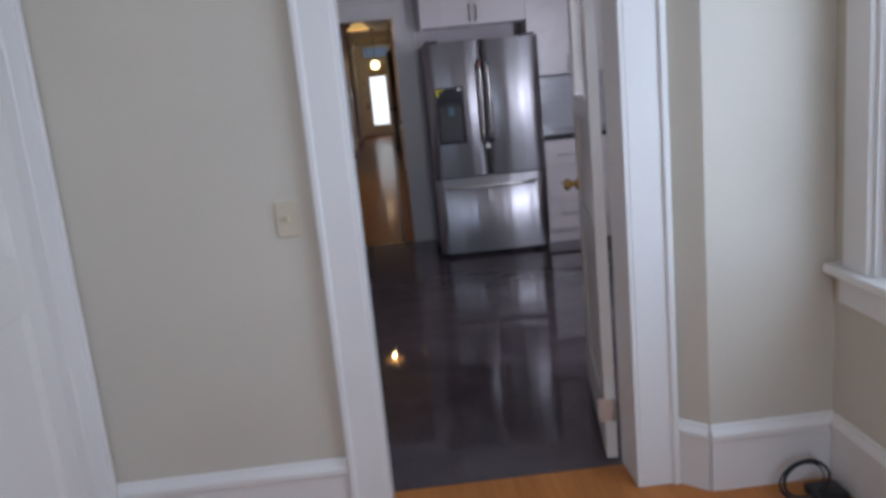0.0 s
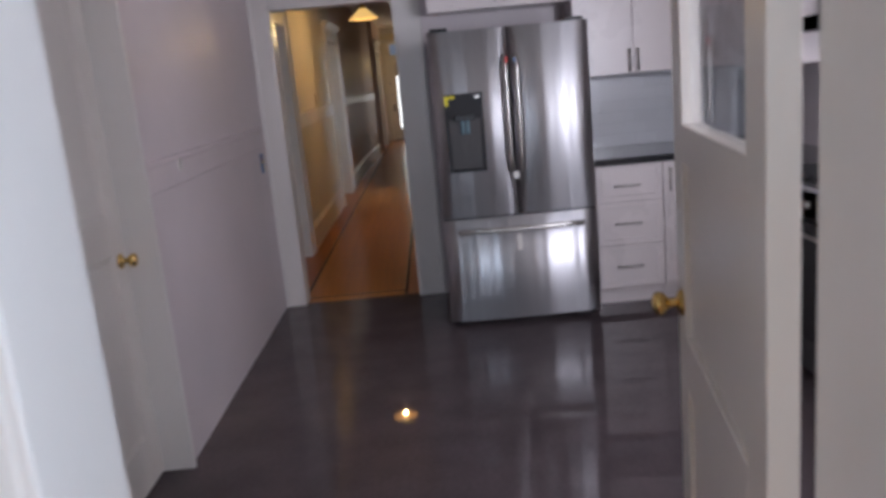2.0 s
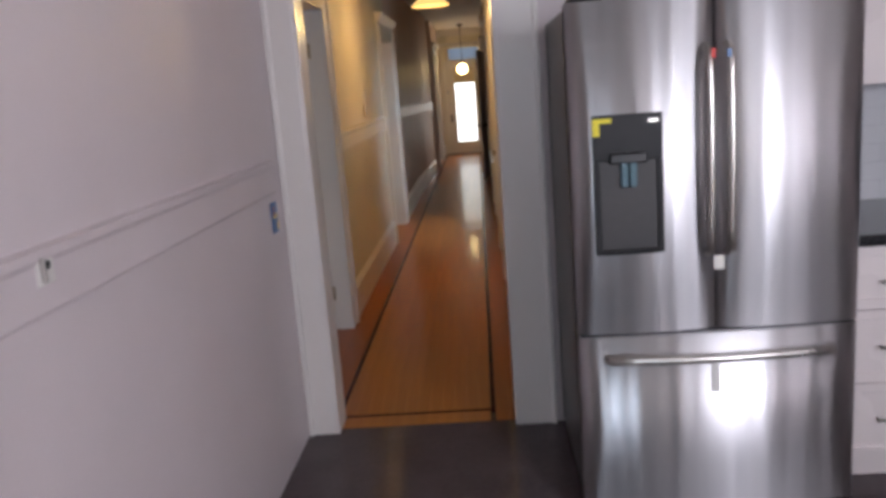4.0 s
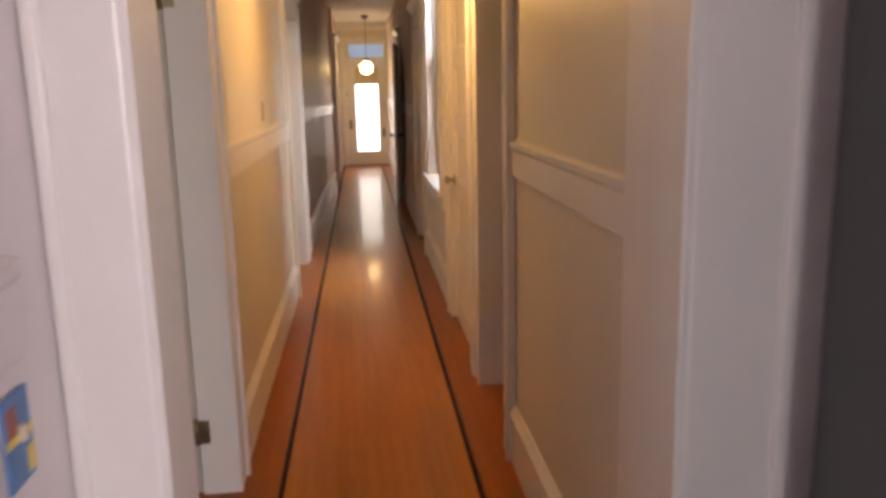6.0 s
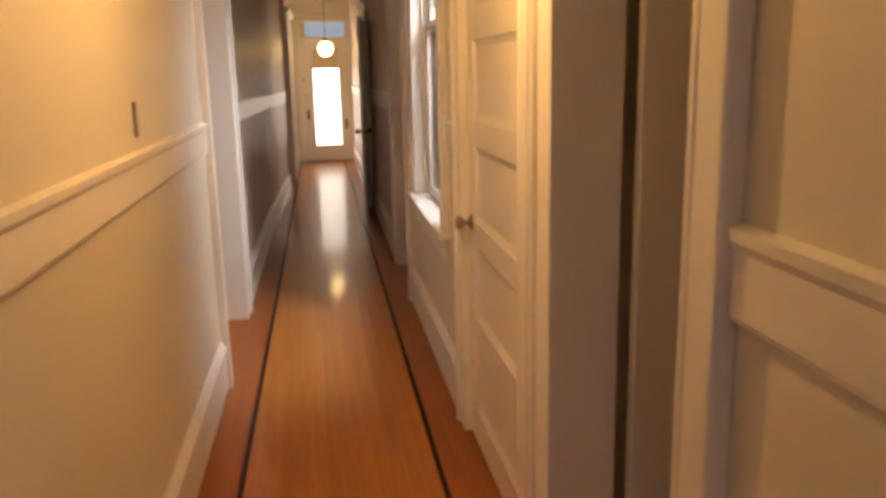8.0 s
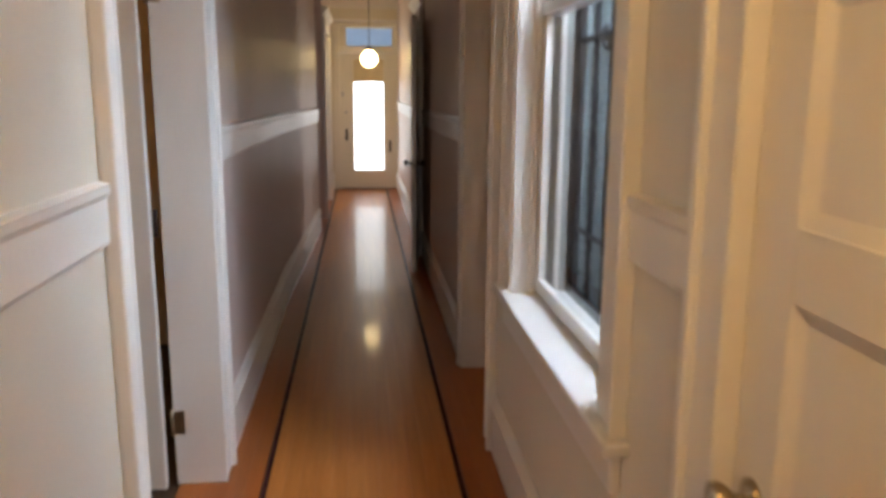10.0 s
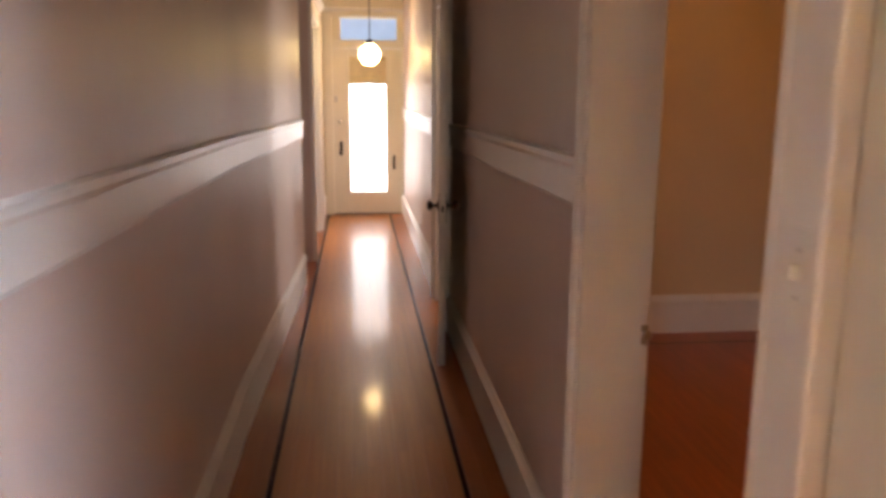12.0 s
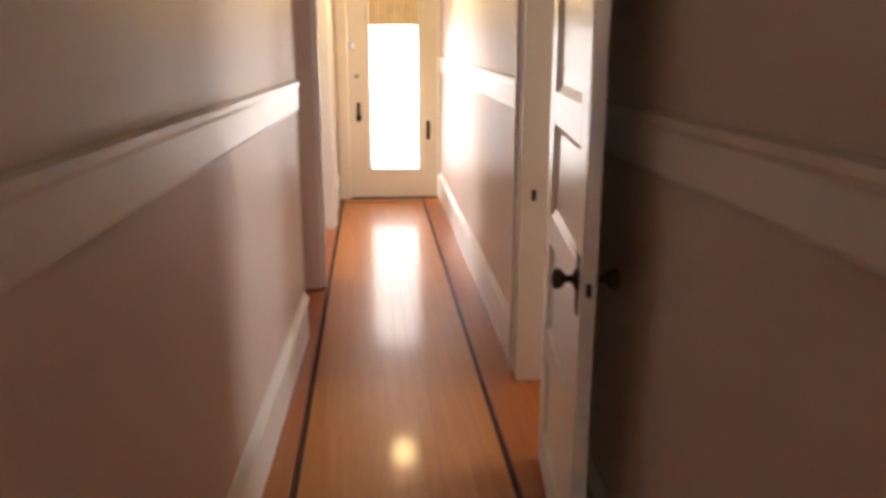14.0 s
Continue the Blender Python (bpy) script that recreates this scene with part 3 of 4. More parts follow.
# side door just past the kitchen, swung right back into its room
l1 = leaf_thing(pose(-0.578, 8.637, 0.008, 0, 0, 180), 0.775, 2.03, five_panel(0.775), DOOR_PAINT, "white five-panel door standing wide open into the side room", "hall doors", (0.715, 0.90, NICKEL_OLD, "worn brass round knob"))
# the next one on that side, open in the same way
l2 = leaf_thing(pose(-0.618, 12.652, 0.008, 0, 0, 180), 0.96, 2.03, five_panel(0.96), DOOR_PAINT, "white five-panel door standing wide open into a warm-lit room", "hall doors", (0.90, 0.92, BRONZE, "dark round knob"))
# the dark doorway: its leaf opens inwards
r1 = leaf_thing(pose(0.838, 9.55, 0.008, 0, 0, 0), 0.72, 2.03, five_panel(0.72), DOOR_PAINT, "white five-panel door swung open into a dark room", "hall doors", (0.66, 0.90, NICKEL_OLD, "worn brass round knob"))
# the leaf folded back into the hall
r4 = leaf_thing(pose(0.594, 16.915, 0.01, 0, 0, -96.0), 0.765, 2.02, five_panel(0.765), DOOR_PAINT, "white five-panel door folded back against the hall wall", "hall doors", (0.705, 0.88, BRONZE, "dark bronze round knob"))
for y0, y1 in ((-0.0035, 0.0005), (0.0355, 0.0395)):
    part("escutcheon", boxes((0.685, y0, 0.79, 0.725, y1, 0.945), bevel=0.0012), BRONZE, r4, "dark bronze keyhole plate")
part("latch_plate", boxes((0.7645, 0.011, 0.85, 0.7665, 0.025, 0.885)), BRONZE, r4, "dark latch in the door edge")
# bedroom leaf, open into the room beside the light-well wall
r3 = leaf_thing(pose(0.83, 12.99, 0.01, 0, 0, 3), 0.84, 2.03, five_panel(0.84), DOOR_PAINT, "white five-panel door fully open into the bedroom", "hall doors", (0.78, 0.90, BRONZE, "dark round knob"))
# kitchen side door and the white door of the first room
kd = leaf_thing(pose(-0.47, 3.855, 0.008, 0, 0, 90), 0.76, 2.03, [(0.11, 0.65, 0.2, 0.95), (0.11, 0.65, 1.1, 1.9)], DOOR_PAINT, "closed white two-panel kitchen door with a brass knob", "kitchen doors", (0.70, 0.915, BRASS, "polished brass knob"))
rd = leaf_thing(pose(-0.635, 1.35, 0.008, 0, 0, 90), 0.79, 2.03, [(0.11, 0.68, 0.2, 0.95), (0.11, 0.68, 1.1, 1.9)], DOOR_PAINT, "closed white two-panel door in the cream room", "room doors", (0.06, 0.92, BRASS, "polished brass knob"))
doorway_y(-0.62, 1, 0.16, 1.33, 2.16, DOOR_H, 0.12, 0.12, "white painted frame of the door in the cream room")


def half_glazed_door():
    """The kitchen door: solid below, a glass light above."""
    d = new("door")
    d.matrix_basis = pose(1.217, 2.487, 0.01, 0, 0, 80.9)
    tagged(d, "open white half-glazed kitchen door with a brass knob", "door", "kitchen doors")
    w, h, t = 0.80, 2.03, 0.042
    part("leaf_frame", boxes((0, 0, 0, 0.11, t, h), (w - 0.11, 0, 0, w, t, h), (0.11, 0, 0, w - 0.11, t, 0.22), (0.11, 0, 0.78, w - 0.11, t, 0.9), (0.11, 0, 1.28, w - 0.11, t, 1.36), (0.11, 0, h - 0.12, w - 0.11, t, h), bevel=0.002), DOOR_PAINT, d)
    for z0, z1 in ((0.22, 0.78), (0.9, 1.28)):
        part("door_panel", boxes((0.108, 0.012, z0 - 0.002, w - 0.108, t - 0.012, z1 + 0.002)), DOOR_PAINT, d)
    part("glass_pane", boxes((0.108, 0.016, 1.358, w - 0.108, 0.022, h - 0.118)), DOOR_GLASS, d, "clear glass light")
    leaf_knobs(d, 0.735, 0.965, t, BRASS, "polished brass knob")
    for z in (0.2, 1.8):
        hinge_part(d, 0.0, 0.035, z, CHROME)
    return d


half_glazed_door()


def front_door():
    d = thing("front_door", (0.22, 21.80, 0), "closed cream front door with a tall curtained glass light", "front door")
    y0, y1 = 21.79, 21.835
    wpart("leaf_frame", boxes((-0.187, y0, 0.012, 0.005, y1, 1.98), (0.47, y0, 0.012, 0.626, y1, 1.98), (0.005, y0, 0.012, 0.47, y1, 0.26), (0.005, y0, 1.89, 0.47, y1, 1.98), bevel=0.003), CREAM_DOOR, d)
    for b in ((-0.02, 0.235, 0.495, 0.285), (-0.02, 1.885, 0.495, 1.91), (-0.02, 0.285, 0.014, 1.885), (0.444, 0.285, 0.495, 1.885)):
        wpart("glazing_bead", boxes((b[0], y0 - 0.012, b[1], b[2], y0 + 0.004, b[3]), bevel=0.004), CREAM_DOOR, d)
    pane = wpart("glass_pane", boxes((0.004, 21.806, 0.258, 0.471, 21.811, 1.892)), GLASS, d, "clear glass light")
    pane.visible_shadow = False
    bm = bmesh.new()
    n = 64
    rows = [[bm.verts.new((0.012 + 0.452 * i / n, y0 + 0.006 + 0.006 * math.sin(i * 1.55) + 0.002 * math.sin(i * 0.6), z)) for i in range(n + 1)] for z in (1.57 , 1.66, 1.75, 1.885)]
    for a, b in zip(rows, rows[1:]):
        for i in range(n):
            bm.faces.new((a[i], a[i + 1], b[i + 1], b[i])).smooth = True
    wpart("curtain", bm, CURTAIN, d, "gathered ochre curtain over the glass")
    wpart("curtain_rod", tube([(0.0, y0 - 0.002, 1.875), (0.475, y0 - 0.002, 1.875)], 0.005), BRASS, d)
    wpart("handle_plate", merged(boxes((-0.118, y0 - 0.006, 0.72, -0.082, y0 + 0.001, 0.89), bevel=0.003), lathe([(0.012, 0), (0.01, 0.02), (0.022, 0.03), (0.026, 0.045), (0.012, 0.058)], 14, pose(-0.10, y0 - 0.005, 0.76, 90, 0, 0))), BRONZE, d, "dark bronze handle plate")
    wpart("pull_plate", merged(boxes((0.522, y0 - 0.006, 0.55, 0.555, y0 + 0.001, 0.72), bevel=0.003), tube([(0.538, y0 - 0.004, 0.57), (0.538, y0 - 0.03, 0.59), (0.538, y0 - 0.03, 0.68), (0.538, y0 - 0.004, 0.70)], 0.006)), BRONZE, d, "dark bronze pull plate")
    wpart("deadbolt", lathe([(0.024, 0), (0.024, 0.008), (0.014, 0.014), (0.012, 0.022)], 16, pose(-0.105, y0, 1.13, 90, 0, 0)), CHROME, d, "round metal deadbolt")
    wpart("latch", boxes((-0.17, y0 - 0.02, 1.36, -0.13, y0 + 0.001, 1.43), bevel=0.004), CHROME, d, "small metal night latch")
    solid("door_sill", boxes((-0.187, 21.765, 0.0, 0.626, 21.92, 0.011), bevel=0.003), BRONZE, "dark metal threshold under the front door", "door sill")
    f = thing("trim", (0.22, 21.77, 0), "cream painted frame of the front door and transom", "door frame", "", "structure")
    for x0, x1 in ((-0.285, -0.187), (0.626, 0.652)):
        wpart("casing", boxes((x0, 21.748, 0, x1, 21.772, 2.38), bevel=0.004), CREAM_DOOR, f)
    wpart("transom_bar", boxes((-0.187, 21.75, 1.985, 0.626, 21.84, 2.07), bevel=0.004), CREAM_DOOR, f)
    wpart("head_casing", boxes((-0.187, 21.75, 2.345, 0.626, 21.772, 2.40), bevel=0.004), CREAM_DOOR, f)
    w = thing("window_1", (0.245, 21.82, 2.07), "narrow transom window above the front door", "window", "", "structure")
    wpart("window_frame", boxes((-0.10, 21.80, 2.072, -0.085, 21.84, 2.343), (0.575, 21.80, 2.072, 0.59, 21.84, 2.343), (-0.085, 21.80, 2.072, 0.575, 21.84, 2.085), (-0.085, 21.80, 2.33, 0.575, 21.84, 2.343)), CREAM_DOOR, w)
    p = wpart("pane", boxes((-0.086, 21.815, 2.084, 0.576, 21.82, 2.331)), GLASS, w)
    p.visible_shadow = False


front_door()
solid("backdrop_sky", boxes((-1.6, 23.0, -0.3, 2.1, 23.02, 1.95)), glow("overcast_sky_glow", (0.95, 0.97, 1.0), 1.6), "blank white daylight outside the front door", "sky", "", "structure")
# added panel that only gives the transom its blue-grey view
solid("backdrop", boxes((-9, 31.0, -0.4, 9, 31.2, 7.5)), surface("blue_grey_backdrop", (0.55, 0.60, 0.66), 0.8, vary=0.12, scale=1.0), "plain blue-grey backdrop panel filling the transom's view", "building", "", "structure")

# ---- windows ----


def room_window():
    w = thing("window_2", (1.91, 1.15, 0.76), "white double-hung window with a deep sill", "window", "", "structure")
    wpart("window_sill", boxes((1.855, 0.28, 0.755, 1.99, 2.19, 0.787), bevel=0.006, seg=2), TRIM, w)
    wpart("apron", boxes((1.885, 0.33, 0.66, 1.912, 2.14, 0.755), bevel=0.004), TRIM, w)
    for a, b in ((1.985, 2.12), (0.30, 0.46)):
        wpart("casing", boxes((1.885, a, 0.787, 1.912, b, 2.50), bevel=0.005), TRIM, w)
    wpart("casing", boxes((1.885, 0.465, 2.34, 1.912, 1.98, 2.50), bevel=0.005), TRIM, w)
    wpart("jamb", boxes((1.90, 1.965, 0.787, 2.07, 2.002, 2.352)), TRIM, w)
    wpart("jamb", boxes((1.90, 0.448, 0.787, 2.07, 0.485, 2.352)), TRIM, w)
    wpart("head_jamb", boxes((1.90, 0.485, 2.32, 2.07, 1.965, 2.352)), TRIM, w)
    for x, z0, z1 in ((1.925, 0.787, 1.60), (1.952, 1.56, 2.32)):
        wpart("sash", boxes((x, 0.485, z0, x + 0.025, 1.965, z0 + 0.07), (x, 0.485, z1 - 0.045, x + 0.025, 1.965, z1), (x, 0.485, z0 + 0.07, x + 0.025, 0.54, z1 - 0.045), (x, 1.91, z0 + 0.07, x + 0.025, 1.965, z1 - 0.045), bevel=0.003), TRIM, w)
        p = wpart("pane", boxes((x + 0.011, 0.538, z0 + 0.068, x + 0.015, 1.912, z1 - 0.043)), GLASS, w)
        p.visible_shadow = False


room_window()


def hall_window():
    w = thing("window_3", (HR, 11.97, 0.75), "white double-hung hall window looking on an iron grille", "window", "", "structure")
    y0, y1, z0, z1 = WIN
    wpart("window_sill", boxes((0.598, 11.262, 0.738, 0.735, 12.658, 0.77), bevel=0.007, seg=2), TRIM, w)
    wpart("apron", boxes((0.632, 11.31, 0.63, 0.657, 12.62, 0.738), bevel=0.005), TRIM, w)
    for a, b in ((y0 - 0.125, y0 + 0.004), (y1 - 0.004, y1 + 0.125)):
        wpart("casing", boxes((0.63, a, 0.77, 0.657, b, z1 + 0.12), bevel=0.005, seg=2), TRIM, w)
    for a, b in ((y0 - 0.131, y0 - 0.105), (y1 + 0.105, y1 + 0.131)):
        wpart("back_band", boxes((0.618, a, 0.77, 0.657, b, z1 + 0.12), bevel=0.005, seg=2), TRIM, w)
    wpart("head_casing", boxes((0.63, y0 + 0.004, z1 - 0.004, 0.657, y1 - 0.004, z1 + 0.12), bevel=0.005), TRIM, w)
    for a, b in ((y0 - 0.001, y0 + 0.022), (y1 - 0.022, y1 + 0.001)):
        wpart("jamb", boxes((0.64, a, 0.77, 0.81, b, z1 + 0.001)), TRIM, w)
        c, d = (b - 0.001, b + 0.015) if a < 12 else (a - 0.015, a + 0.001)
        wpart("sash_stop", boxes((0.70, c, 0.77, 0.715, d, z1 - 0.02), bevel=0.003), TRIM, w)
    wpart("head_jamb", boxes((0.64, y0 + 0.022, z1 - 0.02, 0.81, y1 - 0.022, z1 + 0.001)), TRIM, w)
    wpart("sub_sill", boxes((0.735, y0 + 0.022, 0.745, 0.83, y1 - 0.022, 0.775)), TRIM, w)
    for x, a, b in ((0.722, 0.775, 1.755), (0.752, 1.715, z1 - 0.022)):
        wpart("sash", boxes((x, y0 + 0.024, a, x + 0.028, y1 - 0.024, a + 0.055), (x, y0 + 0.024, b - 0.04, x + 0.028, y1 - 0.024, b), (x, y0 + 0.024, a + 0.055, x + 0.028, y0 + 0.072, b - 0.04), (x, y1 - 0.072, a + 0.055, x + 0.028, y1 - 0.024, b - 0.04), bevel=0.004), TRIM, w)
        p = wpart("pane", boxes((x + 0.012, y0 + 0.07, a + 0.053, x + 0.016, y1 - 0.07, b - 0.038)), GLASS, w)
        p.visible_shadow = False
    # dark grey strip on the far jamb, between the sash and the outer stop
    wpart("jamb_strip", boxes((0.752, y1 - 0.029, 0.776, 0.788, y1 - 0.021, z1 - 0.022)), DARK_GREY, w, "dark grey strip along the far jamb")
    wpart("blind_stop", boxes((0.788, y1 - 0.034, 0.776, 0.806, y1 - 0.021, z1 - 0.022), bevel=0.003), TRIM, w)
    # wrought-iron grille outside
    g = thing("window_grille", (0.95, 11.97, 0.70), "black wrought-iron security grille with scrolls and twisted bars", "grille")
    gx = 0.93
    for z in (0.96, 1.655):
        wpart("cross_bar", boxes((gx - 0.006, 11.36, z - 0.009, gx + 0.006, 12.86, z + 0.009)), IRON, g)
    ys = [11.42 + 0.19 * i for i in range(8)]
    for i, y in enumerate(ys):
        pts = [(gx + 0.0026 * math.cos(k * 1.7), y + 0.0026 * math.sin(k * 1.7), 0.70 + 0.012 * k) for k in range(142)]
        wpart("twisted_bar", tube(pts, 0.0115, 6), IRON, g)
    # lyre scrolls on either side of every third bar, and curls on the upper cross bar between them
    for y in (ys[1], ys[4]):
        for s in (-1, 1):
            wpart("spear_bar", tube([(gx + 0.02, y + s * 0.078, 0.78), (gx + 0.02, y + s * 0.078, 1.37)], 0.0055, 6), IRON, g)
            pts = [(gx + 0.02, y + s * (0.078 - 0.03 + 0.03 * (1 - k / 34) * math.cos(k * 0.3)), 1.37 + 0.042 * (1 - k / 34) * math.sin(k * 0.3)) for k in range(28)]
            wpart("scroll", tube(pts, 0.006, 6), IRON, g)
    for y in (ys[2] + 0.095, ys[5] + 0.095):
        for s in (-1, 1):
            pts = [(gx + 0.02, y + s * (0.05 - 0.055 * (1 - k / 34) * math.cos(k * 0.3)), 1.66 - 0.055 * (1 - k / 34) * math.sin(k * 0.3)) for k in range(28)]
            wpart("scroll", tube(pts, 0.0065, 6), IRON, g)
    wpart("post", boxes((gx - 0.012, 12.725, 0.66, gx + 0.012, 12.83, 2.4), bevel=0.003), IRON, g)
    wpart("post", boxes((gx - 0.02, 11.33, 0.66, gx + 0.02, 11.37, 2.4), bevel=0.003), IRON, g)
    wpart("bottom_rail", boxes((gx - 0.012, 11.37, 0.66, gx + 0.012, 12.745, 0.725), bevel=0.003), IRON, g)
    for z in (0.76, 1.66):
        wpart("cross_bar", boxes((gx, 12.835, z - 0.008, 1.89, 12.847, z + 0.008)), IRON, g)
    for i in range(6):
        x = gx + 0.14 * (i + 1)
        wpart("twisted_bar", tube([(x + 0.002 * math.cos(k * 1.7), 12.841 + 0.002 * math.sin(k * 1.7), 0.60 + 0.012 * k) for k in range(150)], 0.008, 6), IRON, g)
    # expanded metal sheet behind it
    bm = bmesh.new()
    mx, ya, yb, za, zb, step = 0.985, 11.0, 12.87, 0.62, 2.45, 0.036
    slope = 1.9

    def strand(y, z, y2, z2):
        d = Vector((0, y2 - y, z2 - z)).normalized()
        nrm = Vector((0, -d.z, d.y)) * 0.0034
        dx = Vector((0.004, 0, 0))
        a, b = Vector((mx, y, z)), Vector((mx, y2, z2))
        v = [bm.verts.new(q) for q in (a - nrm, a + nrm, b + nrm, b - nrm, a - nrm + dx, a + nrm + dx, b + nrm + dx, b - nrm + dx)]
        for f in ((0, 1, 2, 3), (7, 6, 5, 4), (0, 4, 5, 1), (3, 2, 6, 7)):
            bm.faces.new([v[i] for i in f])

    span = (zb - za) / slope
    k = int((yb - ya + span) / step) + 1
    for i in range(k):
        y = ya - span + i * step
        for s in (1, -1):
            ends = []
            for yy in (y, y + span):
                zz = za if yy == y else zb
                ends.append((yy, zz if s > 0 else za + zb - zz))
            (p, q), (p2, q2) = ends
            if p2 <= ya or p >= yb:
                continue
            if p < ya:
                q, p = q + (q2 - q) * (ya - p) / (p2 - p), ya
            if p2 > yb:
                q2, p2 = q + (q2 - q) * (yb - p) / (p2 - p), yb
            strand(p, q, p2, q2)
    ob = wpart("wire_mesh", bm, MESHWIRE, g, "grey diamond wire mesh")
    ob["kind"] = "stuff"


hall_window()

# ---- kitchen ----


def bowed_front(x0, x1, z0, z1, y, bow, depth, n=14, r=0.012):
    """A door skin that bulges towards -y, with rounded upright edges."""
    bm = bmesh.new()
    plan = []
    for i in range(n + 1):
        u = i / n
        edge = min(u, 1 - u) * (x1 - x0)
        k = max(0.0, 1 - edge / r)
        plan.append((x0 + u * (x1 - x0), y - bow * (1 - (2 * u - 1) ** 2) + r * k * k))
    plan += [(x1, y + depth), (x0, y + depth)]
    lo = [bm.verts.new((px, py, z0)) for px, py in plan]
    hi = [bm.verts.new((px, py, z1)) for px, py in plan]
    m = len(plan)
    for i in range(m):
        f = bm.faces.new((lo[i], lo[(i + 1) % m], hi[(i + 1) % m], hi[i]))
        f.smooth = i < n
    bm.faces.new(lo[::-1])
    bm.faces.new(hi)
    bmesh.ops.recalc_face_normals(bm, faces=bm.faces)
    return bm


def refrigerator():
    x0, x1, y = 0.79, 1.705, 6.19
    f = thing("refrigerator", (1.247, 6.55, 0), "stainless steel french-door refrigerator with a water dispenser", "refrigerator")
    wpart("body", boxes((x0 + 0.006, 6.262, 0.045, x1 - 0.006, 6.96, 1.735), bevel=0.006, seg=2), DARK_STEEL, f, "dark grey cabinet body")
    wpart("hinge_cover", boxes((x0 + 0.02, 6.21, 1.748, x0 + 0.12, 6.36, 1.765), bevel=0.004), DARK_GREY, f)
    wpart("hinge_cover", boxes((x1 - 0.12, 6.21, 1.748, x1 - 0.02, 6.36, 1.765), bevel=0.004), DARK_GREY, f)
    xm = 1.249
    left = wpart("door", bowed_front(x0, xm - 0.003, 0.672, 1.745, y, 0.016, 0.066), STEEL, f, "left stainless door with the dispenser")
    right = wpart("door", bowed_front(xm + 0.003, x1, 0.672, 1.745, y, 0.016, 0.066), STEEL, f)
    # black strip set into the gap to stand for the shade there
    wpart("gap_shade_strip", boxes((x0 + 0.008, y + 0.004, 0.6605, x1 - 0.008, 6.262, 0.6715)), BLACK, f)
    drawer = wpart("freezer_drawer", bowed_front(x0, x1, 0.034, 0.66, y, 0.022, 0.066, 22), STEEL, f)
    for d, xc in ((left, xm - 0.032), (right, xm + 0.032)):
        pts = [(xc, y - 0.012, 0.93), (xc, y - 0.045, 0.945), (xc, y - 0.058, 0.99)] + [(xc, y - 0.058 - 0.006 * math.sin(math.pi * k / 8), 1.03 + 0.46 * k / 8) for k in range(9)] + [(xc, y - 0.058, 1.53), (xc, y - 0.045, 1.57), (xc, y - 0.012, 1.585)]
        b = tube(pts, 0.014, 10)
        wpart("handle", b, CHROME, d, "bright steel bar handle")
    pts = [(0.885, y - 0.01, 0.585), (0.895, y - 0.045, 0.588)] + [(0.91 + 0.68 * k / 12, y - 0.055 - 0.022 * math.sin(math.pi * k / 12), 0.592) for k in range(13)] + [(1.605, y - 0.045, 0.588), (1.615, y - 0.01, 0.585)]
    wpart("handle", tube(pts, 0.016, 10), CHROME, drawer, "bright steel bar handle")
    # the dispenser niche
    a, b, c, d0 = 0.858, 1.078, 0.945, 1.395
    yf = y - 0.027
    wpart("dispenser_frame", boxes((a, yf, 1.25, b, y + 0.01, d0), (a, yf, c, a + 0.02, y + 0.01, 1.25), (b - 0.02, yf, c, b, y + 0.01, 1.25), (a + 0.02, yf, c, b - 0.02, y + 0.01, c + 0.018), bevel=0.003), DARK_GREY, left, "dark grey dispenser surround")
    wpart("dispenser_back", boxes((a + 0.019, y - 0.0195, c + 0.017, b - 0.019, y - 0.005, 1.251)), surface("dispenser_grey", (0.045, 0.042, 0.042), 0.5, vary=0.1), left)
    wpart("dispenser_nozzle", boxes((a + 0.085, yf - 0.012, 1.165, a + 0.107, y - 0.012, 1.25), (a + 0.113, yf - 0.012, 1.165, b - 0.085, y - 0.012, 1.25), bevel=0.005), surface("nozzle_blue_plastic", (0.13, 0.22, 0.26), 0.2, vary=0.1), left, "pale blue nozzle flap")
    wpart("niche_cowl", boxes((a + 0.05, yf - 0.016, 1.24, b - 0.05, yf + 0.004, 1.275), bevel=0.006), BLACK, left)
    wpart("drip_tray", boxes((a + 0.02, yf - 0.014, c + 0.002, b - 0.02, yf + 0.006, c + 0.014), bevel=0.003), DARK_GREY, left)
    wpart("label", boxes((a + 0.0, yf - 0.002, 1.33, a + 0.022, yf + 0.001, 1.385), (a + 0.022, yf - 0.002, 1.37, a + 0.06, yf + 0.001, 1.385)), YELLOW, left, "yellow paper energy label")
    wpart("display", boxes((b - 0.045, yf - 0.002, 1.365, b - 0.015, yf + 0.001, 1.377)), CHROME, left)
    wpart("tag", boxes((1.219, y - 0.068, 1.545, 1.232, y - 0.064, 1.575)), RED, left, "small red tag")
    wpart("tag", boxes((1.266, y - 0.068, 1.545, 1.279, y - 0.064, 1.57)), PAINTED["blue"], right, "small blue tag")
    wpart("tag", boxes((1.222, y - 0.063, 0.885, 1.256, y - 0.058, 0.93), bevel=0.002), WHITE_PLASTIC, left, "white plastic tag")
    wpart("sticker", boxes((1.222, y - 0.0245, 0.455, 1.250, y - 0.0215, 0.555)), WHITE_PLASTIC, drawer, "white paper strip")
    wpart("kick_grille", boxes((x0 + 0.03, y + 0.04, 0.012, x1 - 0.03, y + 0.07, 0.08)), BLACK, f)
    for xx in (x0 + 0.09, x1 - 0.09):
        wpart("roller_foot", lathe([(0.03, -0.045), (0.034, -0.04), (0.034, 0.04), (0.03, 0.045)], 16, pose(xx, y + 0.05, 0.034, 0, 90, 0)), BLACK, f)


refrigerator()


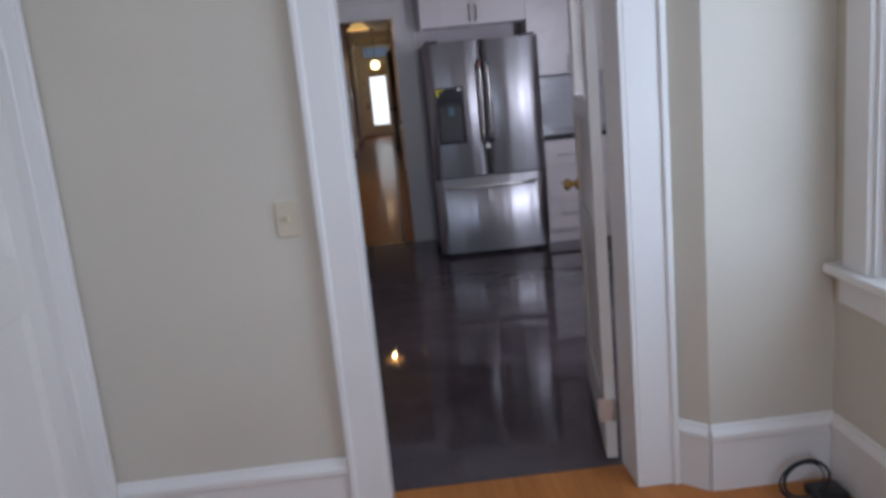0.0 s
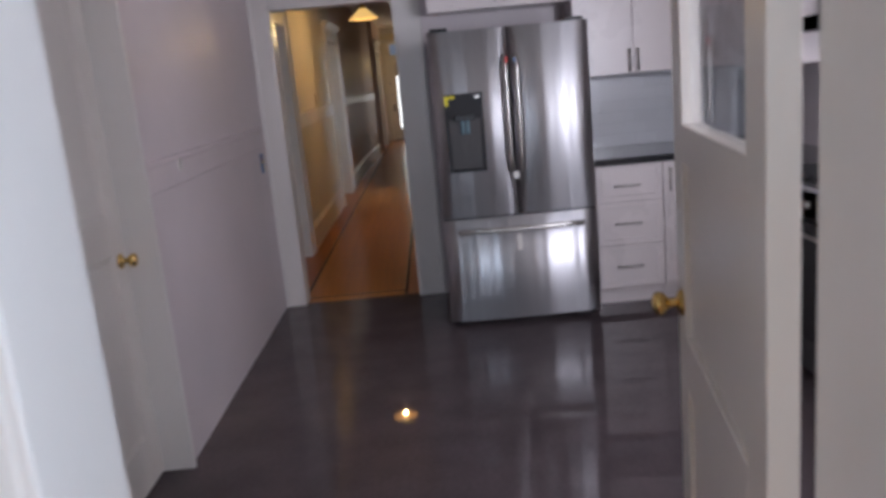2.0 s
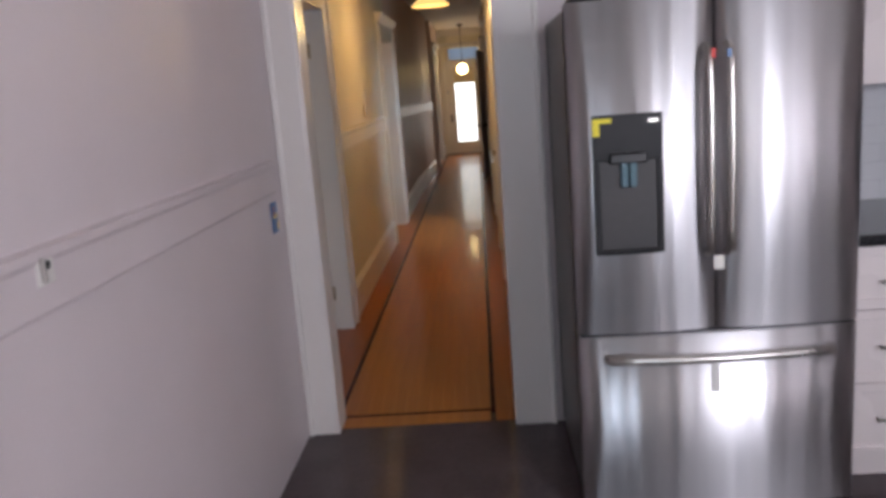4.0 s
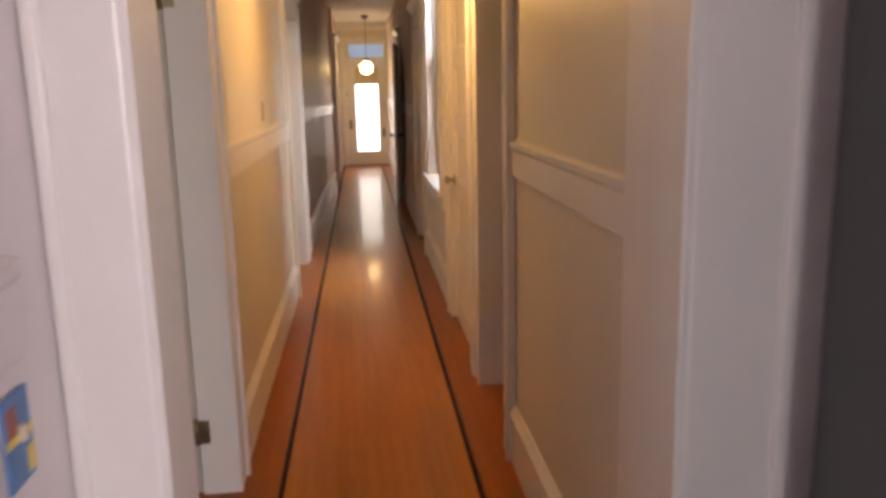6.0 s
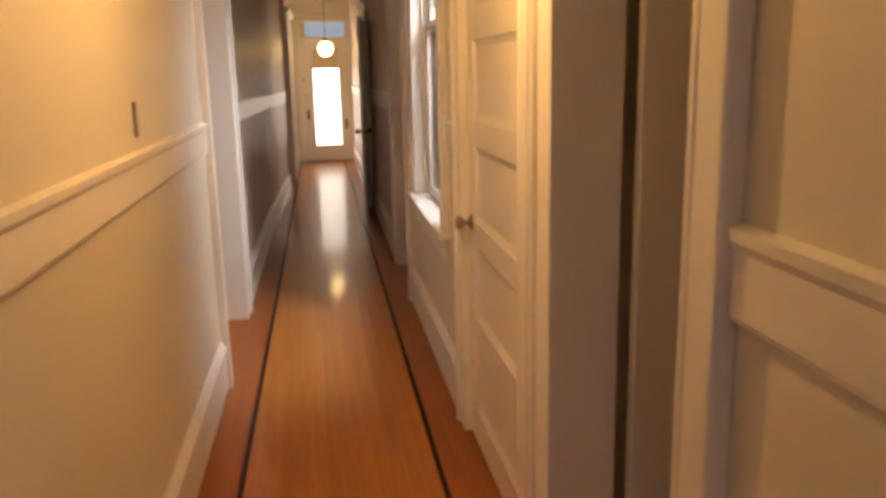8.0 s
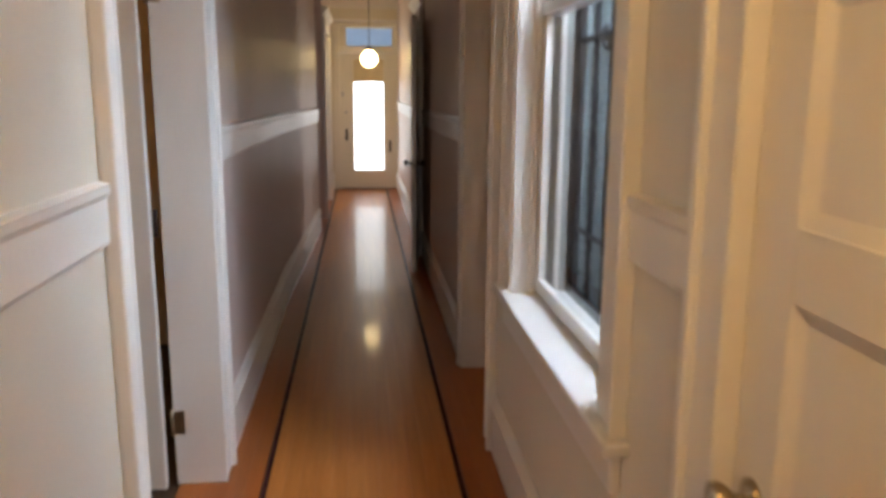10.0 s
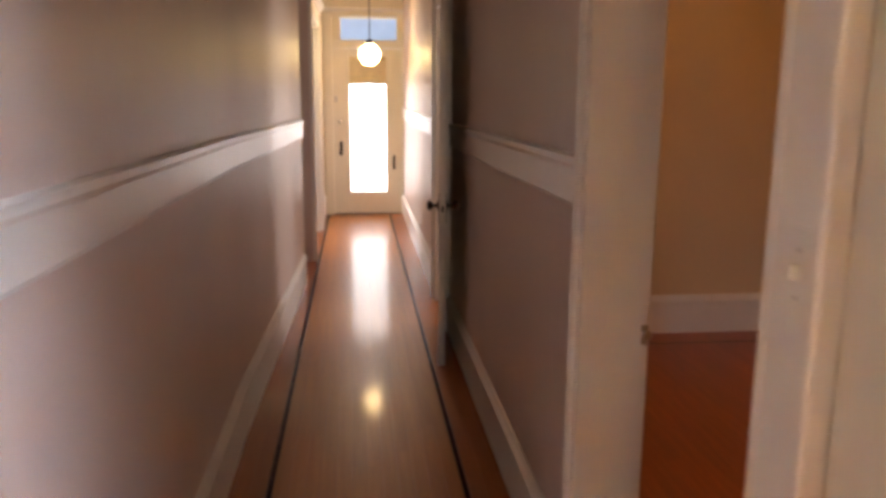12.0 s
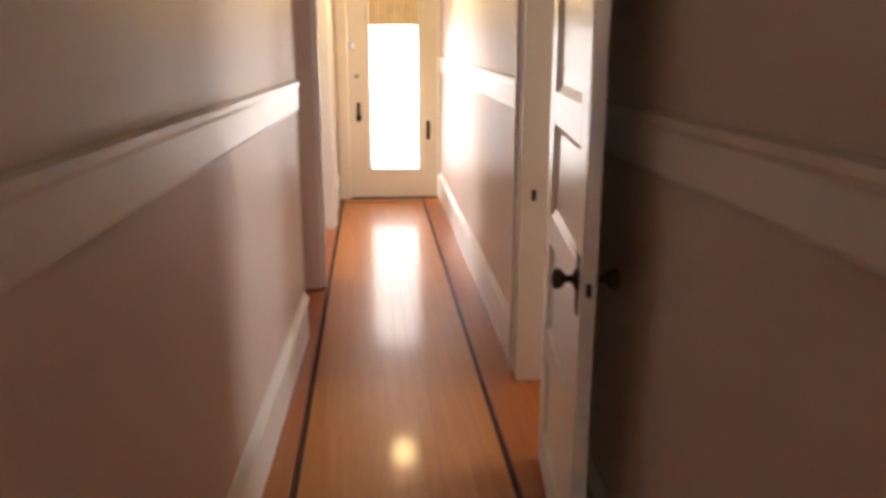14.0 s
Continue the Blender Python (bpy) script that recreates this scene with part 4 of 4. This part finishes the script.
def bar_handle(p, q, out):
    """A thin bar pull on two posts between p and q, standing off along out."""
    p, q, o = Vector(p), Vector(q), Vector(out)
    d = (q - p).normalized() * 0.012
    return merged(tube([p + o, q + o], 0.0055, 8), tube([p + d, p + d + o], 0.0045, 8), tube([q - d, q - d + o], 0.0045, 8))


def shaker(x0, x1, z0, z1, y, horizontal=True):
    """A flat cabinet front with a shallow frame; faces -y."""
    e = 0.045
    bm = boxes((x0, y, z0, x1, y + 0.02, z1))
    front = [f for f in bm.faces if f.normal.y < -0.9]
    bmesh.ops.inset_region(bm, faces=front, thickness=e, depth=0)
    bmesh.ops.inset_region(bm, faces=front, thickness=0.006, depth=-0.006)
    return bm


def base_unit(x0, x1, fronts, label):
    c = thing("base_cabinet", ((x0 + x1) / 2, 6.7, 0), label, "cabinet", "kitchen base cabinets")
    wpart("body", boxes((x0, 6.362, 0.105, x1, 7.015, 0.882)), CABINET, c)
    wpart("toe_kick", boxes((x0, 6.405, 0.0, x1, 6.42, 0.105)), CABINET, c)
    for kind, a, b, z0, z1, hd in fronts:
        d = wpart(kind, shaker(a, b, z0, z1, 6.34), CABINET, c)
        p, q = hd
        wpart("handle", bar_handle(p, q, (0, -0.026, 0)), CHROME, d, "satin steel bar handle")


base_unit(1.735, 2.145, [("drawer", 1.738, 2.142, z0, z1, ((1.845, 6.34, zh), (2.005, 6.34, zh))) for z0, z1, zh in ((0.655, 0.878, 0.755), (0.385, 0.65, 0.52), (0.11, 0.38, 0.25))], "white base cabinet with three drawers beside the refrigerator")
base_unit(2.148, 2.40, [("cabinet_door", 2.151, 2.392, 0.11, 0.878, ((2.19, 6.34, 0.70), (2.19, 6.34, 0.84)))], "white corner base cabinet with a single door")


def side_unit(y0, y1, label):
    """A base unit of the right-hand run; faces -x."""
    c = thing("base_cabinet", (2.68, (y0 + y1) / 2, 0), label, "cabinet", "kitchen base cabinets")
    wpart("body", boxes((2.422, y0, 0.105, 2.945, y1, 0.882)), CABINET, c)
    wpart("toe_kick", boxes((2.462, y0, 0, 2.477, y1, 0.105)), CABINET, c)
    for z0, z1 in ((0.70, 0.878), (0.11, 0.695)):
        d = wpart("cabinet_door", boxes((2.40, y0 + 0.003, z0, 2.42, y1 - 0.003, z1), bevel=0.002), CABINET, c)
        zz = z1 - 0.06
        wpart("handle", bar_handle((2.40, (y0 + y1) / 2 - 0.07, zz), (2.40, (y0 + y1) / 2 + 0.07, zz), (-0.026, 0, 0)), CHROME, d, "satin steel bar handle")


side_unit(5.86, 6.335, "white base cabinet under the black worktop")
side_unit(5.42, 5.857, "white base cabinet next to the cooker")
side_unit(3.9, 4.63, "white base cabinet on the near side of the cooker")
side_unit(3.1, 3.897, "white base cabinet near the kitchen door")
solid("worktop", boxes((1.715, 6.305, 0.885, 2.945, 7.012, 0.925), (2.365, 5.415, 0.885, 2.945, 6.305, 0.925), bevel=0.004), COUNTER, "polished black granite worktop in an L", "worktop", "worktops", "thing")
solid("worktop", boxes((2.365, 3.1, 0.885, 2.945, 4.635, 0.925), bevel=0.004), COUNTER, "polished black granite worktop beside the cooker", "worktop", "worktops", "thing")


def cooker():
    c = thing("cooker", (2.65, 5.02, 0), "black and steel gas cooker between the white cabinets", "cooker")
    wpart("body", boxes((2.40, 4.645, 0.03, 2.93, 5.405, 0.90), bevel=0.005), DARK_STEEL, c)
    wpart("oven_door", boxes((2.365, 4.655, 0.20, 2.40, 5.395, 0.74), bevel=0.006), BLACK, c, "black glass oven door")
    wpart("control_panel", boxes((2.36, 4.65, 0.76, 2.40, 5.40, 0.89), bevel=0.006), STEEL, c)
    wpart("handle", tube([(2.37, 4.72, 0.70), (2.325, 4.72, 0.70), (2.325, 5.33, 0.70), (2.37, 5.33, 0.70)], 0.01), CHROME, c)
    for i in range(5):
        wpart("knob", lathe([(0.02, 0), (0.02, 0.02), (0.015, 0.03)], 14, pose(2.36, 4.74 + 0.145 * i, 0.825, 0, -90, 0)), CHROME, c)
    for yy in (4.84, 5.21):
        wpart("burner_grate", boxes(*[(2.42, yy - 0.14 + 0.09 * k, 0.905, 2.90, yy - 0.125 + 0.09 * k, 0.935) for k in range(4)], (2.43, yy - 0.15, 0.905, 2.445, yy + 0.16, 0.93), (2.87, yy - 0.15, 0.905, 2.885, yy + 0.16, 0.93)), BLACK, c)


cooker()


def wall_unit(x0, x1, z0, z1, yf, split, hz, label):
    c = thing("wall_cabinet", ((x0 + x1) / 2, 6.85, z0), label, "cabinet", "kitchen wall cabinets")
    wpart("body", boxes((x0, yf + 0.022, z0, x1, 7.015, z1)), CABINET, c)
    if x1 > 2.4:
        wpart("corner_filler", boxes((x1, yf + 0.004, z0, x1 + 0.06, yf + 0.03, z1)), CABINET, c)
    for a, b, xh in ((x0 + 0.002, split - 0.0015, split - 0.027), (split + 0.0015, x1 - 0.002, split + 0.027)):
        d = wpart("cabinet_door", boxes((a, yf, z0 + 0.002, b, yf + 0.02, z1 - 0.002), bevel=0.002), CABINET, c)
        wpart("handle", bar_handle((xh, yf, hz[0]), (xh, yf, hz[1]), (0, -0.026, 0)), CHROME, d, "satin steel bar handle")


wall_unit(0.81, 1.708, 1.89, 2.45, 6.69, 1.262, (1.92, 2.05), "white wall cabinet above the refrigerator")
wall_unit(1.71, 2.46, 1.41, 2.45, 6.69, 2.085, (1.425, 1.565), "white wall cabinet with two doors above the worktop")


def side_wall_unit(y0, y1, label):
    c = thing("wall_cabinet", (2.72, (y0 + y1) / 2, 1.41), label, "cabinet", "kitchen wall cabinets")
    wpart("body", boxes((2.522, y0, 1.41, 2.945, y1, 2.45)), CABINET, c)
    d = wpart("cabinet_door", boxes((2.50, y0 + 0.002, 1.412, 2.52, y1 - 0.002, 2.448), bevel=0.002), CABINET, c)
    if y0 < 6:
        wpart("handle", bar_handle((2.50, y0 + 0.05, 1.43), (2.50, y0 + 0.05, 1.57), (-0.026, 0, 0)), CHROME, d, "satin steel bar handle")


side_wall_unit(6.26, 6.688, "white wall cabinet in the kitchen corner")
side_wall_unit(5.83, 6.257, "white wall cabinet over the worktop")
side_wall_unit(5.42, 5.827, "white wall cabinet next to the cooker hood")
solid("range_hood", merged(boxes((2.45, 4.66, 1.55, 2.945, 5.40, 1.62), bevel=0.005), boxes((2.62, 4.85, 1.62, 2.945, 5.2, 2.3))), STEEL, "stainless steel cooker hood on the wall", "range hood", "", "thing")


def switch(m, w, h, label, toggle=True, name="light_switch", material=None):
    """A switch plate; its face looks along local -y, its middle at the origin."""
    s = new(name)
    s.matrix_basis = m
    tagged(s, label, "light switch")
    part("plate", boxes((-w / 2, -0.006, -h / 2, w / 2, 0.0, h / 2), bevel=0.003, seg=2), material or IVORY, s)
    if toggle:
        part("toggle", boxes((-0.005, -0.018, -0.006, 0.005, -0.005, 0.014), bevel=0.002), material or IVORY, s)
        for z in (-0.03, 0.03):
            part("screw", lathe([(0.003, 0), (0.003, 0.0015)], 8, pose(0, -0.006, z, 90, 0, 0)), CHROME, s)
    return s


switch(pose(0.117, 2.289, 1.101), 0.074, 0.118, "ivory plastic light switch on the cream wall")
switch(pose(HR - 0.027, 12.90, 1.27, 0, 0, -90), 0.05, 0.118, "white plastic light switch on the door casing", True, "light_switch", WHITE_PLASTIC)
switch(pose(HL + 0.001, 10.20, 1.37, 0, 0, 90), 0.035, 0.10, "slim brown push-button switch on the yellow-lit wall", False, "light_switch", NICKEL_OLD)


def picture_switch():
    s = thing("light_switch", (-0.364, 6.825, 1.0450), "switch plate with a blue and gold painted picture", "light switch")
    wpart("plate", boxes((-0.364, 6.787, 0.9850, -0.357, 6.863, 1.1100), bevel=0.003), PAINTED["blue"], s)
    wpart("picture_band", boxes((-0.3575, 6.788, 1.0450, -0.3562, 6.862, 1.0570)), PAINTED["gold"], s)
    wpart("picture_figure", boxes((-0.3575, 6.791, 1.0570, -0.3564, 6.820, 1.0950)), PAINTED["rust"], s)
    wpart("picture_corner", boxes((-0.3575, 6.840, 0.9950, -0.3564, 6.862, 1.0300)), PAINTED["gold"], s)
    wpart("toggle", boxes((-0.358, 6.820, 1.0450, -0.346, 6.830, 1.0670), bevel=0.002), IVORY, s)


picture_switch()


def wall_jack():
    s = thing("wall_socket", (-0.333, 5.08, 1.235), "small white wall jack with a loose grey plug on the rail", "wall socket")
    wpart("plate", boxes((-0.3495, 5.045, 1.205, -0.344, 5.105, 1.275), bevel=0.002), WHITE_PLASTIC, s)
    wpart("plug", boxes((-0.345, 5.053, 1.212, -0.334, 5.062, 1.262), bevel=0.002), CHROME, s)
    wpart("hole", lathe([(0.009, 0), (0.009, 0.002)], 12, pose(-0.3445, 5.083, 1.243, 0, 90, 0)), BLACK, s)


wall_jack()


def adapter():
    a = thing("power_adapter", (1.79, 2.08, 0), "black power adapter with its coiled cable in the corner", "power adapter")
    wpart("brick", boxes((1.76, 2.02, 0.001, 1.87, 2.12, 0.035), bevel=0.006, seg=2), BLACK, a)
    pts = []
    for k in range(110):
        t = k * 0.21
        r = 0.075 + 0.012 * math.sin(t * 0.37)
        pts.append((1.75 + r * math.cos(t), 2.09 + 0.5 * r * math.sin(t), 0.062 + 0.046 * math.sin(t + 0.6) + 0.008 * math.sin(t * 0.9)))
    wpart("cable", tube(pts, 0.0035, 6), BLACK, a)
    wpart("lead", tube([(1.84, 2.07, 0.02), (1.86, 2.0, 0.006), (1.89, 1.93, 0.005), (1.88, 1.80, 0.005)], 0.0035, 6), BLACK, a)


adapter()

# ---- lamps ----


def pendant():
    p = thing("pendant_lamp", (0.20, 9.75, H), "lit pendant lamp with an amber bell shade", "pendant lamp")
    wpart("canopy", lathe([(0.055, H - 0.03), (0.06, H - 0.01), (0.06, H - 0.001)], 20, pose(0.20, 9.75, 0)), BRASS, p)
    wpart("stem", tube([(0.20, 9.75, H - 0.03), (0.20, 9.75, 2.24)], 0.005), BRASS, p)
    wpart("fitter", lathe([(0.012, 2.26), (0.03, 2.25), (0.034, 2.215), (0.03, 2.205)], 18, pose(0.20, 9.75, 0)), BRASS, p)
    bm = bmesh.new()
    prof = [(0.034, 2.215), (0.05, 2.20), (0.085, 2.17), (0.12, 2.135), (0.145, 2.115), (0.142, 2.111), (0.117, 2.131), (0.082, 2.166), (0.047, 2.196), (0.032, 2.211)]
    rings = [[bm.verts.new((0.20 + r * math.cos(k * math.pi / 14), 9.75 + r * math.sin(k * math.pi / 14), z)) for k in range(28)] for r, z in prof]
    for i in range(len(rings)):
        a, b = rings[i], rings[(i + 1) % len(rings)]
        for k in range(28):
            bm.faces.new((a[k], a[(k + 1) % 28], b[(k + 1) % 28], b[k])).smooth = True
    sh = wpart("shade", bm, SHADE_GLASS, p, "amber glass bell shade")
    wpart("bulb", lathe([(0.01, 2.20), (0.02, 2.175), (0.026, 2.155), (0.018, 2.135), (0.004, 2.13)], 16, pose(0.20, 9.75, 0)), BULB, p)


pendant()


def globe_lamp():
    p = thing("globe_pendant_lamp", (0.228, 20.31, H), "lit white glass globe lamp on a long dark stem", "pendant lamp")
    wpart("canopy", lathe([(0.03, H - 0.06), (0.065, H - 0.02), (0.07, H - 0.001)], 20, pose(0.228, 20.31, 0)), BRONZE, p)
    wpart("stem", tube([(0.228, 20.31, H - 0.05), (0.228, 20.31, 1.97)], 0.006), BRONZE, p)
    wpart("fitter", lathe([(0.012, 2.0), (0.04, 1.985), (0.045, 1.955), (0.04, 1.95)], 18, pose(0.228, 20.31, 0)), BRONZE, p)
    prof = [(max(0.004, 0.104 * math.sin(a)), 1.85 - 0.104 * math.cos(a)) for a in [math.pi * k / 16 for k in range(17)]]
    wpart("globe", lathe(prof, 28, pose(0.228, 20.31, 0)), GLOBE, p, "lit opal glass globe")


globe_lamp()


def room_lamp(x, y, label):
    p = thing("ceiling_lamp", (x, y, H), label, "ceiling lamp")
    wpart("base", lathe([(0.09, H - 0.03), (0.10, H - 0.002)], 20, pose(x, y, 0)), BRASS, p)
    wpart("stem", tube([(x, y, H - 0.03), (x, y, H - 0.25)], 0.006), BRASS, p)


room_lamp(1.9, 14.9, "brass ceiling lamp in the warm-lit bedroom")
room_lamp(-1.7, 12.2, "brass ceiling lamp in the warm-lit side room")

# ---- kitchen splash tiles and strip floors ----


def piece(name, me, parent, place):
    ob = new(name, me)
    ob.parent = parent
    ob.location = Vector(place) - root_place(parent)
    return ob


def tiles():
    w = thing("splashback", (1.71, 7.02, 0.925), "pale glossy tiled splashback above the worktop", "splashback", "", "structure")
    wpart("grout_bed", boxes((1.71, 7.013, 0.925, 2.95, 7.019, 1.41)), GROUT, w)
    me = mesh_of("tile", boxes((0.0004, 0, 0.0004, 0.1496, 0.006, 0.0751), bevel=0.0007), SPLASH)
    for r in range(6):
        for c in range(9):
            x = 1.71 + 0.15 * c - (0.075 if r % 2 else 0)
            if 1.70 < x and x + 0.15 < 2.951:
                piece("tile", me, w, (x, 7.008, 0.93 + 0.0755 * r))


tiles()


def strip_floor(name, x0, x1, y0, y1, width, material, length, label, seed, z=0.0):
    f = thing(name, ((x0 + x1) / 2, (y0 + y1) / 2, z), label, "floor", "", "structure")
    rnd = random.Random(seed)
    n = max(1, round((x1 - x0) / width))
    w = (x1 - x0) / n
    lens = [length * k for k in (0.7, 0.85, 1.0, 1.2)]
    cache = {}
    for i in range(n):
        y = y0
        while y < y1 - 0.02:
            ln = rnd.choice(lens) if y > y0 else rnd.choice(lens) * rnd.choice((0.5, 0.75, 1))
            ln = round(ln, 3)
            if y + ln > y1 - 0.3:
                ln = round(y1 - y, 3)
            if ln not in cache:
                cache[ln] = mesh_of("floor_strip", boxes((-w / 2 + 0.0002, 0.0003, -0.012, w / 2 - 0.0002, ln - 0.0003, 0.0), bevel=0.0004), material)
            piece("floor_strip", cache[ln], f, (x0 + (i + 0.5) * w, y, z))
            y += ln
    return f


IL, IR = -0.262, 0.482
strip_floor("floor_hall", IL + 0.012, IR - 0.012, 7.064, 21.766, 0.06, OAK, 2.6, "polished orange oak strip floor with a dark inlaid border line", 3)
strip_floor("floor_hall_border", HL - 0.15, IL - 0.012, 7.064, 21.766, 0.058, OAK_EDGE, 3.4, "polished reddish oak border strips beside the wall", 4)
strip_floor("floor_hall_border", IR + 0.012, HR + 0.15, 7.064, 21.766, 0.058, OAK_EDGE, 3.4, "polished reddish oak border strips beside the wall", 5)
for x in (IL, IR):
    solid("floor_inlay", boxes((x - 0.008, 7.18, -0.012, x + 0.008, 21.6, 0.0003)), INLAY, "dark walnut inlay line in the oak floor", "floor inlay", "hall inlays")
for y in (7.19, 21.59):
    solid("floor_inlay", boxes((IL - 0.0115, y - 0.0115, -0.011, IR + 0.0115, y + 0.0115, 0.0008)), INLAY, "dark walnut cross inlay at the end of the hall floor", "floor inlay", "hall inlays")
strip_floor("floor_room", -0.62, 1.91, -3.04, 2.452, 0.075, OAK, 2.4, "orange oak strip floor of the cream room", 6)
strip_floor("floor_bedroom", HR + 0.151, 2.95, 12.95, 16.68, 0.06, REDWOOD, 2.0, "red-brown polished strip floor of the bedroom", 7)
solid("floor_inlay", boxes((0.922, 13.0, -0.01, 0.938, 16.45, 0.0006)), INLAY, "dark inlay line along the bedroom floor", "floor inlay", "bedroom inlays")
solid("floor_inlay", boxes((0.922, 16.45, -0.01, 2.9, 16.466, 0.0006)), INLAY, "dark inlay line along the bedroom floor", "floor inlay", "bedroom inlays")
strip_floor("floor_back_room", HR + 0.151, 2.95, 16.8, 19.3, 0.12, REDWOOD, 2.4, "red-brown strip floor of the rear room", 8)
